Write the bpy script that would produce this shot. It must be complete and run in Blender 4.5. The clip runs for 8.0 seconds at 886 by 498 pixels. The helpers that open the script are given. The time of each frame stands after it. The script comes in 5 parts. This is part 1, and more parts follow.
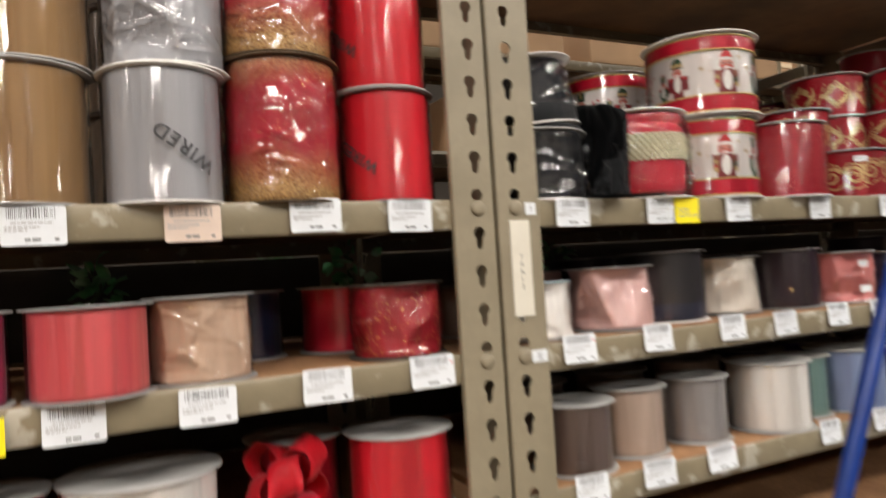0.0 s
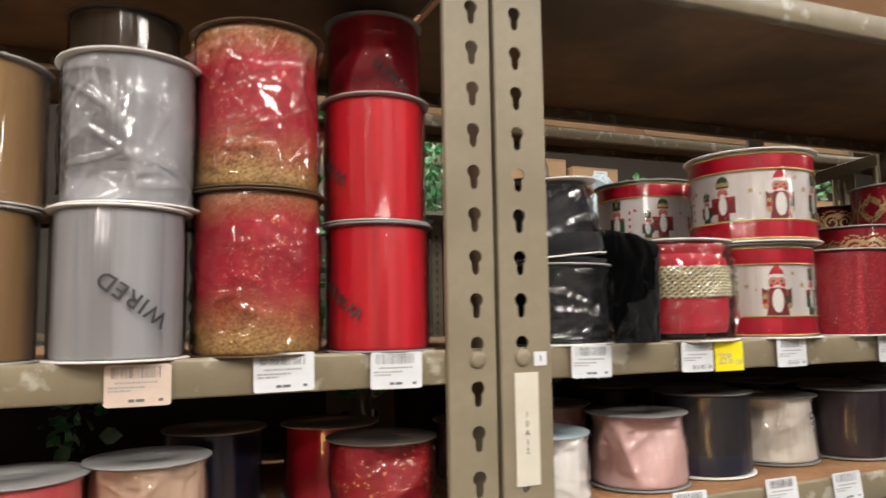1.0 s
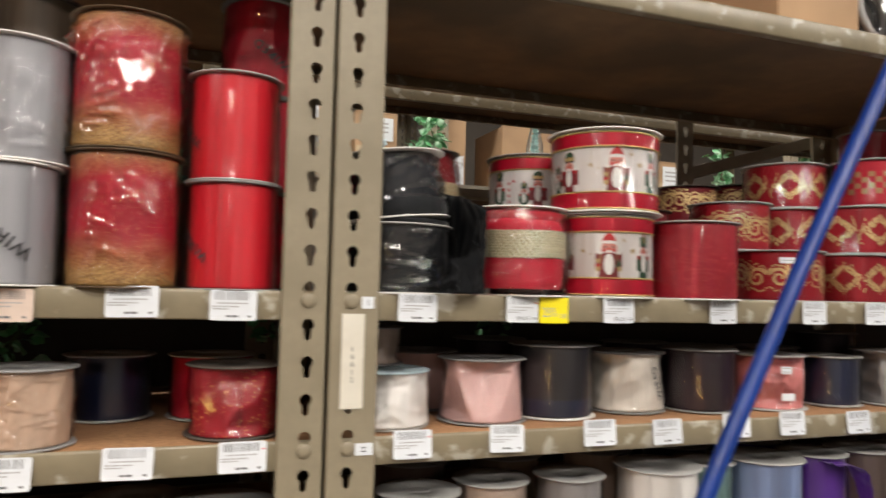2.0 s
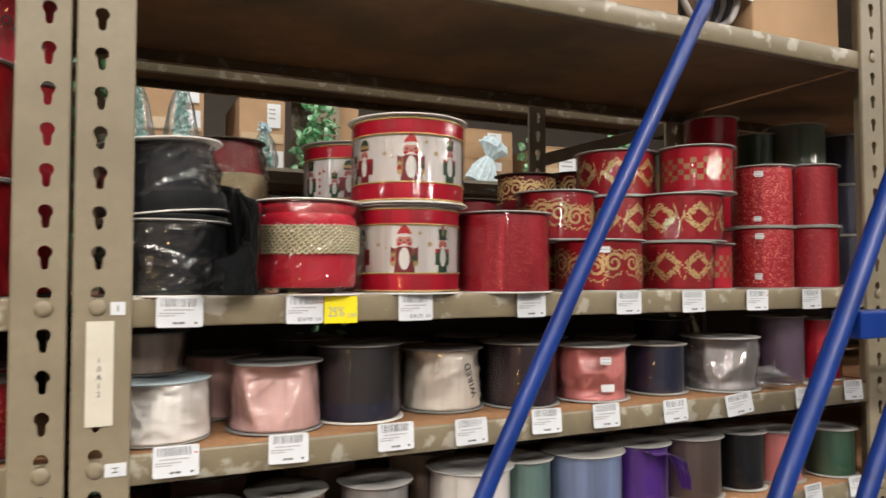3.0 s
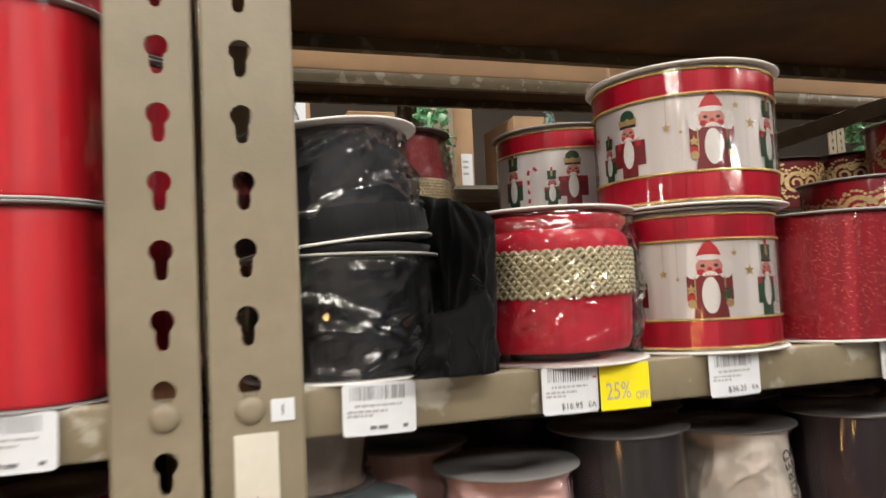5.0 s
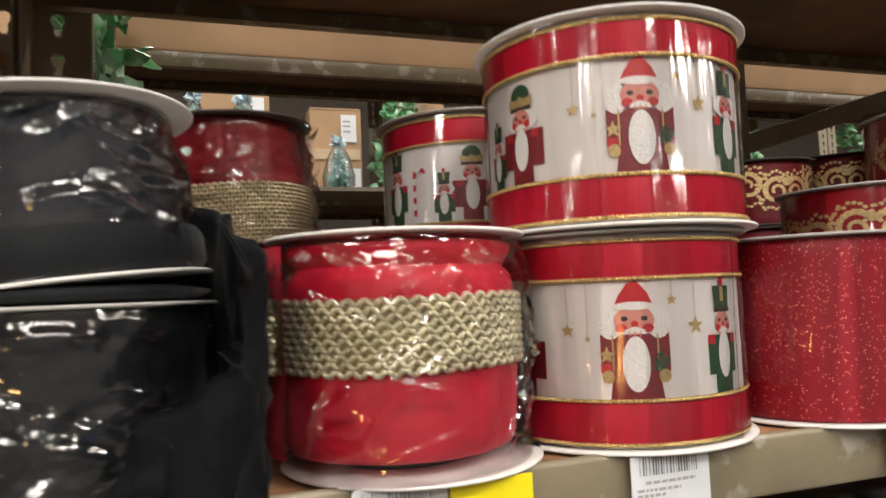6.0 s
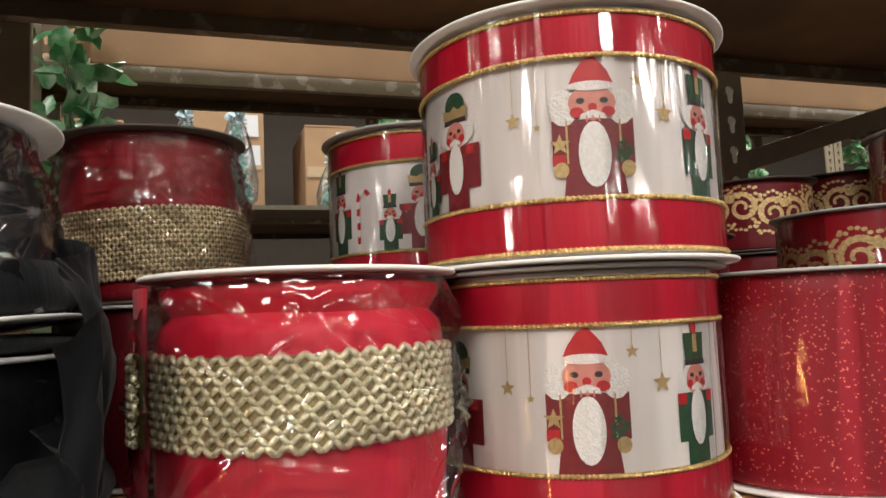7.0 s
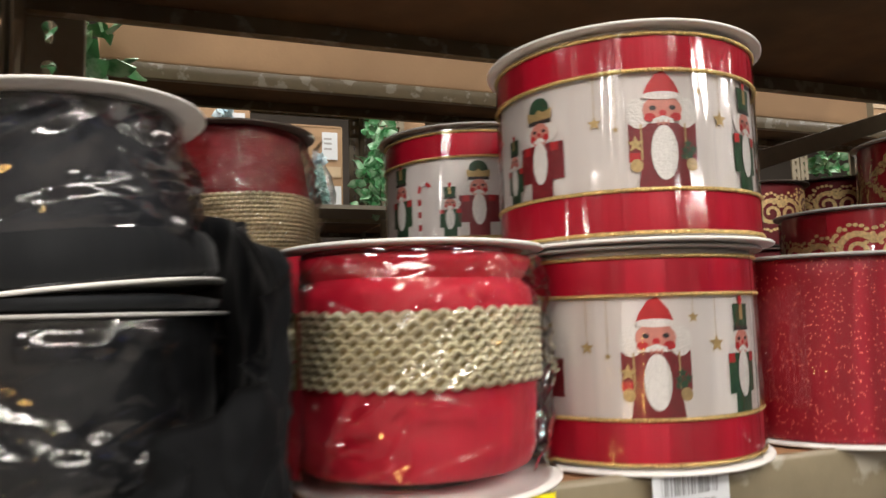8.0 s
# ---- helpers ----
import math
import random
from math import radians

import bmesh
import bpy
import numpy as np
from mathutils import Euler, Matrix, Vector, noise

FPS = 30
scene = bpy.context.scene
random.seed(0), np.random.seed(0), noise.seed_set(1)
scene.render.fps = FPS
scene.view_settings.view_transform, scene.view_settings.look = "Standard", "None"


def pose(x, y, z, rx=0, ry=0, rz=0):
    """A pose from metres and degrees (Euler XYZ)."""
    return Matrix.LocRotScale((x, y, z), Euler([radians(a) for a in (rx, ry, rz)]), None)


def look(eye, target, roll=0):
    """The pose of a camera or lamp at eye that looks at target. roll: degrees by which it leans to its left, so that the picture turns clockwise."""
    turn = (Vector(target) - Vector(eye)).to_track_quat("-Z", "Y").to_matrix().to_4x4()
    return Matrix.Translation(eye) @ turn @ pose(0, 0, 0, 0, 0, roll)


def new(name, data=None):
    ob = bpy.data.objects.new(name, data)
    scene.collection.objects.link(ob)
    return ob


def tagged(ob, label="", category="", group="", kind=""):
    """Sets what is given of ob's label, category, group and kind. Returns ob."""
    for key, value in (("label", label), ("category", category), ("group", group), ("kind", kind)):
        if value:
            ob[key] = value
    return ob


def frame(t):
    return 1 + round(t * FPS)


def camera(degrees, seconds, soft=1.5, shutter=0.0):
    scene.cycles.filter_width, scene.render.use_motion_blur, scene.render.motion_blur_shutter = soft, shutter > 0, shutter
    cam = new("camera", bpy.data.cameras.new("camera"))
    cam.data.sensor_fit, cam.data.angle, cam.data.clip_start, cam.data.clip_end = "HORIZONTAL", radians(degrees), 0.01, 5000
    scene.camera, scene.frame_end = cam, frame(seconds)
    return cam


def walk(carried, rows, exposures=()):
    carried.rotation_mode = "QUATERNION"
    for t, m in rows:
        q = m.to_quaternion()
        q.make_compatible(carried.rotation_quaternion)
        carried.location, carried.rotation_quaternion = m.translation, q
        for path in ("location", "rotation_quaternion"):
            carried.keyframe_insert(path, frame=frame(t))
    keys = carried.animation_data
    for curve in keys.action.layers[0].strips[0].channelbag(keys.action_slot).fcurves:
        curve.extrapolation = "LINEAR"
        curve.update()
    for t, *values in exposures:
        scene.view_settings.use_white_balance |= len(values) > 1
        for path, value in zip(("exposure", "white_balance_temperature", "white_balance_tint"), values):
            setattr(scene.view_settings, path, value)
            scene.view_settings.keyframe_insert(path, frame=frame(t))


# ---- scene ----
cam = camera(63.6, 8.0, 1.5, 0.5)
PATH = [
    (0, (-0.4, -0.617, 1.39), (0.506, 1.165, 1.458), -3.6),
    (0.2, (-0.401, -0.559, 1.426), (0.485, 1.232, 1.513), -3),
    (0.5, (-0.379, -0.532, 1.467), (0.451, 1.282, 1.607), -2.2),
    (0.8, (-0.343, -0.534, 1.481), (0.458, 1.292, 1.645), -1.1),
    (1, (-0.311, -0.568, 1.49), (0.452, 1.271, 1.679), -0.9),
    (1.2, (-0.287, -0.595, 1.489), (0.437, 1.259, 1.682), -0.5),
    (1.5, (-0.253, -0.654, 1.478), (0.409, 1.224, 1.665), 0.4),
    (1.8, (-0.203, -0.704, 1.464), (0.46, 1.177, 1.604), 1.5),
    (2, (-0.162, -0.737, 1.467), (0.507, 1.144, 1.58), 1.3),
    (2.2, (-0.122, -0.749, 1.456), (0.588, 1.117, 1.567), 0.8),
    (3.3, (0.032, -0.749, 1.491), (0.898, 1.053, 1.562), -0.1),
    (3.5, (0.04, -0.743, 1.493), (0.901, 1.061, 1.567), -0.2),
    (3.8, (0.046, -0.729, 1.488), (0.842, 1.103, 1.589), -0.4),
    (4, (0.027, -0.703, 1.499), (0.759, 1.157, 1.568), -0.6),
    (4.2, (0.012, -0.664, 1.477), (0.655, 1.225, 1.606), -1.8),
    (4.5, (-0.022, -0.569, 1.503), (0.594, 1.332, 1.594), -2.9),
    (4.7, (-0.037, -0.499, 1.504), (0.571, 1.402, 1.627), -2.9),
    (5.8, (0.104, -0.3, 1.539), (0.762, 1.585, 1.666), -2.2),
    (6, (0.125, -0.283, 1.537), (0.762, 1.608, 1.665), -2.4),
    (6.2, (0.145, -0.265, 1.53), (0.775, 1.628, 1.657), -2.2),
    (6.5, (0.168, -0.256, 1.533), (0.774, 1.645, 1.664), -2.2),
    (6.8, (0.172, -0.244, 1.538), (0.797, 1.649, 1.706), -1.7),
    (7, (0.178, -0.241, 1.548), (0.797, 1.652, 1.725), -2.4),
    (7.5, (0.174, -0.239, 1.545), (0.816, 1.644, 1.748), -2.8),
    (7.8, (0.141, -0.251, 1.54), (0.824, 1.619, 1.734), -1.8),
    (8, (0.108, -0.269, 1.535), (0.813, 1.594, 1.717), -1.7),
]
walk(cam, [(t, look(eye, target, roll)) for t, eye, target, roll in PATH])

# ---- world and lights: a closed store aisle under ceiling tubes ----
world = bpy.data.worlds.new("store_air")
scene.world = world
world.use_nodes = True
world.node_tree.nodes["Background"].inputs[0].default_value = (1.0, 0.92, 0.85, 1)
world.node_tree.nodes["Background"].inputs[1].default_value = 0.004


def tube_light(x, y, z, sx, sy, watts, colour=(1.0, 0.93, 0.86)):
    data = bpy.data.lights.new("ceiling_tube", "AREA")
    data.shape, data.size, data.size_y, data.energy, data.color = "RECTANGLE", sx, sy, watts, colour
    ob = new("ceiling_tube", data)
    ob.matrix_world = pose(x, y, z)
    return ob


for lx in (-2.6, 0.3, 3.2):
    tube_light(lx, -1.05, 3.78, 1.3, 0.45, 26)
    tube_light(lx, -3.0, 3.78, 1.3, 0.45, 108)
    tube_light(lx, -5.2, 3.78, 1.3, 0.45, 85)
    tube_light(lx, 1.65, 3.78, 1.3, 0.3, 48)
for lx in (-11.3, -8.4, -5.5, 6.1, 9.0):
    tube_light(lx, -2.0, 3.78, 1.3, 0.45, 105)
scene.view_settings.exposure = 0.0

# ---- materials ----


def mat(name, colour, rough=0.5, metal=0.0, grain=0.0, grain_scale=60.0, bump=0.0, bump_scale=200.0, stretch=(1, 1, 1), sheen=0.0, coat=0.0, second=None, second_scale=8.0, second_range=(0.45, 0.62), spec=0.5, aniso=0.0):
    """A surface with fine grain, wider mottling and relief."""
    m = bpy.data.materials.new(name)
    m.use_nodes = True
    nt = m.node_tree
    b = nt.nodes["Principled BSDF"]
    b.inputs["Base Color"].default_value = (*colour, 1)
    b.inputs["Roughness"].default_value = rough
    b.inputs["Metallic"].default_value = metal
    b.inputs["Sheen Weight"].default_value = sheen
    b.inputs["Specular IOR Level"].default_value = spec
    b.inputs["Coat Weight"].default_value = coat
    if aniso:
        b.inputs["Anisotropic"].default_value, b.inputs["Anisotropic Rotation"].default_value = aniso, 0.25
        tg = nt.nodes.new("ShaderNodeTangent")
        tg.direction_type, tg.axis = "RADIAL", "Z"
        nt.links.new(tg.outputs[0], b.inputs["Tangent"])
    tc = nt.nodes.new("ShaderNodeTexCoord")
    mp = nt.nodes.new("ShaderNodeMapping")
    mp.inputs["Scale"].default_value = stretch
    nt.links.new(tc.outputs["Object"], mp.inputs[0])
    out = None
    if grain > 0:
        n = nt.nodes.new("ShaderNodeTexNoise")
        n.inputs["Scale"].default_value, n.inputs["Detail"].default_value = grain_scale, 6
        nt.links.new(mp.outputs[0], n.inputs["Vector"])
        mr = nt.nodes.new("ShaderNodeMapRange")
        mr.inputs[1].default_value, mr.inputs[2].default_value = 0.3, 0.7
        mr.inputs[3].default_value, mr.inputs[4].default_value = 1 - grain, 1 + grain
        nt.links.new(n.outputs[0], mr.inputs[0])
        mul = nt.nodes.new("ShaderNodeVectorMath")
        mul.operation = "SCALE"
        mul.inputs[0].default_value = colour
        nt.links.new(mr.outputs[0], mul.inputs["Scale"])
        out = mul.outputs[0]
    if second:
        n2 = nt.nodes.new("ShaderNodeTexNoise")
        n2.inputs["Scale"].default_value, n2.inputs["Detail"].default_value = second_scale, 5
        nt.links.new(mp.outputs[0], n2.inputs["Vector"])
        r2 = nt.nodes.new("ShaderNodeMapRange")
        r2.inputs[1].default_value, r2.inputs[2].default_value = second_range
        nt.links.new(n2.outputs[0], r2.inputs[0])
        mx = nt.nodes.new("ShaderNodeMix")
        mx.data_type = "RGBA"
        nt.links.new(r2.outputs[0], mx.inputs[0])
        if out:
            nt.links.new(out, mx.inputs[6])
        else:
            mx.inputs[6].default_value = (*colour, 1)
        mx.inputs[7].default_value = (*second, 1)
        out = mx.outputs[2]
    if out:
        nt.links.new(out, b.inputs["Base Color"])
    if bump > 0:
        n3 = nt.nodes.new("ShaderNodeTexNoise")
        n3.inputs["Scale"].default_value, n3.inputs["Detail"].default_value = bump_scale, 4
        nt.links.new(mp.outputs[0], n3.inputs["Vector"])
        bp = nt.nodes.new("ShaderNodeBump")
        bp.inputs["Strength"].default_value, bp.inputs["Distance"].default_value = bump, 0.002
        nt.links.new(n3.outputs[0], bp.inputs["Height"])
        nt.links.new(bp.outputs[0], b.inputs["Normal"])
    return m


def film_material(name, gloss=0.03, rough=0.10, tint=(0.97, 0.97, 0.97), bump=0.5, scale=22.0, stretch=(1, 1, 1), panes=0.0, pane_scale=44.0, veil=0.0):
    """Thin clear wrapping film: see-through, with broad sags, sharp long creases and a faint milky veil."""
    m = bpy.data.materials.new(name)
    m.use_nodes = True
    nt = m.node_tree
    nt.nodes.remove(nt.nodes["Principled BSDF"])
    outn = nt.nodes["Material Output"]
    tr = nt.nodes.new("ShaderNodeBsdfTransparent")
    tr.inputs[0].default_value = (*tint, 1)
    gl = nt.nodes.new("ShaderNodeBsdfAnisotropic")
    gl.inputs["Roughness"].default_value = rough
    fr = nt.nodes.new("ShaderNodeFresnel")
    fr.inputs[0].default_value = 1.45
    ad = nt.nodes.new("ShaderNodeMath")
    ad.operation = "MULTIPLY_ADD"
    ad.inputs[1].default_value, ad.inputs[2].default_value = 0.75, gloss
    nt.links.new(fr.outputs[0], ad.inputs[0])
    mix = nt.nodes.new("ShaderNodeMixShader")
    nt.links.new(ad.outputs[0], mix.inputs[0])
    nt.links.new(tr.outputs[0], mix.inputs[1])
    nt.links.new(gl.outputs[0], mix.inputs[2])
    final = mix.outputs[0]
    tc = nt.nodes.new("ShaderNodeTexCoord")
    mp = nt.nodes.new("ShaderNodeMapping")
    mp.inputs["Scale"].default_value = stretch
    nt.links.new(tc.outputs["Object"], mp.inputs[0])
    n = nt.nodes.new("ShaderNodeTexNoise")
    n.inputs["Scale"].default_value, n.inputs["Detail"].default_value, n.inputs["Distortion"].default_value = scale, 3, 0.6
    nt.links.new(mp.outputs[0], n.inputs["Vector"])
    tilt = None
    if panes:
        cell = nt.nodes.new("ShaderNodeTexVoronoi")
        cell.inputs["Scale"].default_value = pane_scale
        nt.links.new(mp.outputs[0], cell.inputs["Vector"])
        # each pane leans its own way
        lean = nt.nodes.new("ShaderNodeVectorMath")
        lean.operation = "SUBTRACT"
        lean.inputs[1].default_value = (0.5, 0.5, 0.5)
        nt.links.new(cell.outputs["Color"], lean.inputs[0])
        geo = nt.nodes.new("ShaderNodeNewGeometry")
        add = nt.nodes.new("ShaderNodeVectorMath")
        add.operation = "MULTIPLY_ADD"
        add.inputs[1].default_value = (panes, panes, panes)
        nt.links.new(lean.outputs[0], add.inputs[0])
        nt.links.new(geo.outputs["Normal"], add.inputs[2])
        unit = nt.nodes.new("ShaderNodeVectorMath")
        unit.operation = "NORMALIZE"
        nt.links.new(add.outputs[0], unit.inputs[0])
        tilt = unit.outputs[0]
    bp = nt.nodes.new("ShaderNodeBump")
    bp.inputs["Strength"].default_value, bp.inputs["Distance"].default_value = bump, 0.006
    nt.links.new(n.outputs[0], bp.inputs["Height"])
    if tilt:
        nt.links.new(tilt, bp.inputs["Normal"])
    nt.links.new(bp.outputs[0], gl.inputs["Normal"])
    nt.links.new(bp.outputs[0], fr.inputs["Normal"])
    if veil:
        df = nt.nodes.new("ShaderNodeBsdfDiffuse")
        df.inputs["Color"].default_value = (0.85, 0.86, 0.88, 1)
        nt.links.new(bp.outputs[0], df.inputs["Normal"])
        mx = nt.nodes.new("ShaderNodeMixShader")
        mr = nt.nodes.new("ShaderNodeMapRange")
        mr.inputs[1].default_value, mr.inputs[2].default_value = 0.35, 0.7
        mr.inputs[3].default_value, mr.inputs[4].default_value = 0.35 * veil, 1.6 * veil
        nt.links.new(n.outputs[0], mr.inputs[0])
        nt.links.new(mr.outputs[0], mx.inputs[0])
        nt.links.new(final, mx.inputs[1])
        nt.links.new(df.outputs[0], mx.inputs[2])
        final = mx.outputs[0]
    nt.links.new(final, outn.inputs[0])
    return m


STEEL = mat("beige_enamel", (0.245, 0.208, 0.141), 0.45, 0, 0.06, 90, 0.08, 300, second=(0.21, 0.178, 0.118), second_scale=9)
LIP = mat("worn_lip_enamel", (0.22, 0.185, 0.12), 0.32, 0, 0.10, 40, 0.10, 120, second=(0.40, 0.37, 0.30), second_scale=34, second_range=(0.57, 0.63))
STEEL_DARK = mat("grey_enamel", (0.20, 0.18, 0.14), 0.5, 0.2, 0.10, 60, 0.1, 200)
BOARD = mat("particle_board", (0.36, 0.19, 0.09), 0.75, 0, 0.22, 140, 0.25, 260, second=(0.28, 0.14, 0.065), second_scale=12)
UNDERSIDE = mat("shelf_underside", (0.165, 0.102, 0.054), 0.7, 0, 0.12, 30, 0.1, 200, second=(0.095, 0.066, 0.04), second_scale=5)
CARD = mat("cardboard", (0.42, 0.27, 0.15), 0.85, 0, 0.05, 24, 0.10, 150, (1, 1, 1), second=(0.36, 0.23, 0.13), second_scale=6)
PAPER = mat("tag_paper", (0.67, 0.70, 0.73), 0.6, 0, 0.03, 120)
AGED = mat("aged_label_card", (0.64, 0.61, 0.52), 0.5, 0, 0.04, 60, second=(0.56, 0.52, 0.43), second_scale=14)
TAPE = mat("packing_tape", (0.50, 0.38, 0.24), 0.25, 0, 0.05, 60)
INK = mat("black_ink", (0.035, 0.035, 0.038), 0.5)
TAG_INK = mat("faint_tag_ink", (0.14, 0.145, 0.15), 0.6)
INK_GREY = mat("grey_ink", (0.36, 0.36, 0.36), 0.6)
RED_INK = mat("red_ink", (0.6, 0.03, 0.03), 0.5)
YELLOW = mat("yellow_card", (0.85, 0.72, 0.005), 0.5, 0, 0.03, 90)
BLUE = mat("blue_enamel", (0.003, 0.027, 0.18), 0.34, 0, 0.15, 50, 0.05, 300, coat=0.05, second=(0.004, 0.034, 0.22), second_scale=14, spec=0.45)
CONCRETE = mat("concrete_floor", (0.055, 0.053, 0.05), 0.6, 0, 0.1, 20, 0.2, 80)
WALLPAINT = mat("store_wall_paint", (0.10, 0.085, 0.07), 0.8, 0, 0.05, 12, 0.1, 90)
# for the unseen south wall, paler than the others so the films reflect it
REFLECTOR_WALL = mat("pale_reflector_wall", (0.22, 0.20, 0.18), 0.7, 0, 0.05, 12, 0.1, 90, second=(0.17, 0.155, 0.14), second_scale=1.5)
CEILING = mat("ceiling_paint", (0.5, 0.46, 0.40), 0.9, 0, 0.05, 15, 0.2, 40)
BRIGHT_CARD = mat("bright_flange_board", (0.74, 0.73, 0.70), 0.5, 0, 0.05, 80)
WHITE_CARD = mat("white_flange_board", (0.38, 0.375, 0.36), 0.55, 0, 0.05, 80)
GREY_CARD = mat("grey_flange_board", (0.24, 0.235, 0.23), 0.6, 0, 0.06, 80)
BROWN_CARD = mat("brown_flange_board", (0.07, 0.055, 0.045), 0.6, 0, 0.1, 80)
GOLD_CARD = mat("gold_flange_board", (0.085, 0.055, 0.028), 0.42, 0.3, 0.25, 120)
BLUE_CARD = mat("pale_blue_flange_board", (0.40, 0.50, 0.54), 0.5, 0, 0.06, 80)
FILM = film_material("clear_film", 0.032, 0.085, (0.985, 0.985, 0.985), 0.55, 2.4, (20, 20, 1.6), panes=0.26, pane_scale=1.7)
FILM_LOOSE = film_material("loose_clear_film", 0.045, 0.06, (0.96, 0.95, 0.96), 0.15, 30.0, (0.8, 0.8, 1.5), panes=0.45, pane_scale=34.0)
FILM_BAG = film_material("baggy_clear_film", 0.06, 0.05, (0.985, 0.985, 0.985), 0.15, 30.0, (0.6, 0.6, 1.5), panes=0.30, pane_scale=24.0)
FILM_VEIL = film_material("hazy_film_bag", 0.10, 0.05, (0.95, 0.95, 0.96), 0.15, 26.0, (0.5, 0.5, 1.5), panes=0.48, pane_scale=15.0, veil=0.004)
FILM_CRISP = film_material("creased_clear_film", 0.045, 0.06, (0.98, 0.98, 0.98), 0.15, 30.0, (0.8, 0.8, 1.4), panes=0.30, pane_scale=36.0, veil=0.002)
FILM_SEAM = film_material("film_seam", 0.03, 0.15, (0.98, 0.98, 0.98), 0.2, 30.0)
FILM_THICK = film_material("cloudy_film", 0.14, 0.16, (0.88, 0.90, 0.92), 0.8, 20.0, veil=0.1)
GOLD = mat("gold_glitter", (0.68, 0.48, 0.19), 0.35, 0.7, 0.35, 600, 0.8, 900)
GOLD_MESH = mat("gold_braid", (0.72, 0.68, 0.48), 0.36, 0.45, 0.2, 400, 0.3, 900)
SCROLL = mat("gold_scroll_print", (0.72, 0.52, 0.24), 0.4, 0.25, 0.3, 500, 0.5, 700)

# ---- small builders ----


def link_mesh(name, bm, material, parent=None, label="", smooth=True):
    me = bpy.data.meshes.new(name)
    bm.to_mesh(me)
    bm.free()
    for mm in (material if isinstance(material, (list, tuple)) else [material]):
        me.materials.append(mm)
    if smooth:
        me.polygons.foreach_set("use_smooth", [True] * len(me.polygons))
    ob = new(name, me)
    if parent:
        ob.parent = parent
    if label:
        ob["label"] = label
    return ob


def part(name, bm, material, parent, label="", smooth=True):
    return link_mesh(name, bm, material, parent, label, smooth)


def thing(name, x, y, z, label, category, group="", rz=0.0, rx=0.0, ry=0.0):
    ob = new(name)
    ob.matrix_world = pose(x, y, z, rx, ry, rz)
    ob.empty_display_size = 0.02
    return tagged(ob, label, category, group)


def add_box(bm, lo, hi, bevel=0.0, matrix=None):
    m = Matrix.LocRotScale([(a + b) / 2 for a, b in zip(lo, hi)], None, [b - a for a, b in zip(lo, hi)])
    if matrix:
        m = matrix @ m
    made = bmesh.ops.create_cube(bm, size=1, matrix=m)
    if bevel > 0:
        edges = list({e for v in made["verts"] for e in v.link_edges})
        bmesh.ops.bevel(bm, geom=edges, offset=bevel, segments=2, affect="EDGES", profile=0.6)


def box_mesh(lo, hi, bevel=0.0):
    bm = bmesh.new()
    add_box(bm, lo, hi, bevel)
    return bm


def add_tube(bm, points, radius, sides=12, cap=True):
    """A round bar along a chain of points."""
    rings = []
    pts = [Vector(p) for p in points]
    for i, p in enumerate(pts):
        d = (pts[min(i + 1, len(pts) - 1)] - pts[max(i - 1, 0)]).normalized()
        a = d.orthogonal().normalized() if i == 0 else (rings[-1][1] - d * rings[-1][1].dot(d)).normalized()
        b = d.cross(a)
        rings.append(([bm.verts.new(p + radius * (math.cos(k * 2 * math.pi / sides) * a + math.sin(k * 2 * math.pi / sides) * b)) for k in range(sides)], a))
    for (r0, _), (r1, _) in zip(rings, rings[1:]):
        for k in range(sides):
            bm.faces.new((r0[k], r0[(k + 1) % sides], r1[(k + 1) % sides], r1[k]))
    if cap:
        bm.faces.new(rings[0][0][::-1])
        bm.faces.new(rings[-1][0])


def lathe(profile, seg=64, wobble=None, closed=True):
    """Turns (radius, height) pairs round z; wobble(angle, height) scales the radius."""
    bm = bmesh.new()
    rings = []
    for r, z in profile:
        ring = []
        for k in range(seg):
            a = 2 * math.pi * k / seg
            rr = r * (wobble(a, z) if wobble else 1.0)
            ring.append(bm.verts.new((rr * math.sin(a), -rr * math.cos(a), z)))
        rings.append(ring)
    for r0, r1 in zip(rings, rings[1:]):
        for k in range(seg):
            bm.faces.new((r0[k], r0[(k + 1) % seg], r1[(k + 1) % seg], r1[k]))
    if closed:
        bm.faces.new(rings[0][::-1])
        bm.faces.new(rings[-1])
    return bm


def crumple(amount, seed, freq=1.6, tall=14.0):
    off = Vector((seed * 7.31, seed * 3.17, seed * 1.93))

    def f(a, z):
        p = Vector((math.sin(a) * freq, math.cos(a) * freq, z * tall)) + off
        return 1 + amount * (noise.noise(p) + 0.5 * noise.noise(p * 2.3))
    return f


def folds(amount, seed):
    """Uneven winding: upright folds with a broader sag."""
    broad = crumple(amount, seed)
    off = Vector((seed * 2.7, seed * 4.1, seed))

    def f(a, z):
        p = Vector((math.sin(a) * 5.0, math.cos(a) * 5.0, z * 9.0)) + off
        return broad(a, z) + (0.004 + 0.25 * amount) * noise.noise(p) if amount > 0 else 1.0
    return f


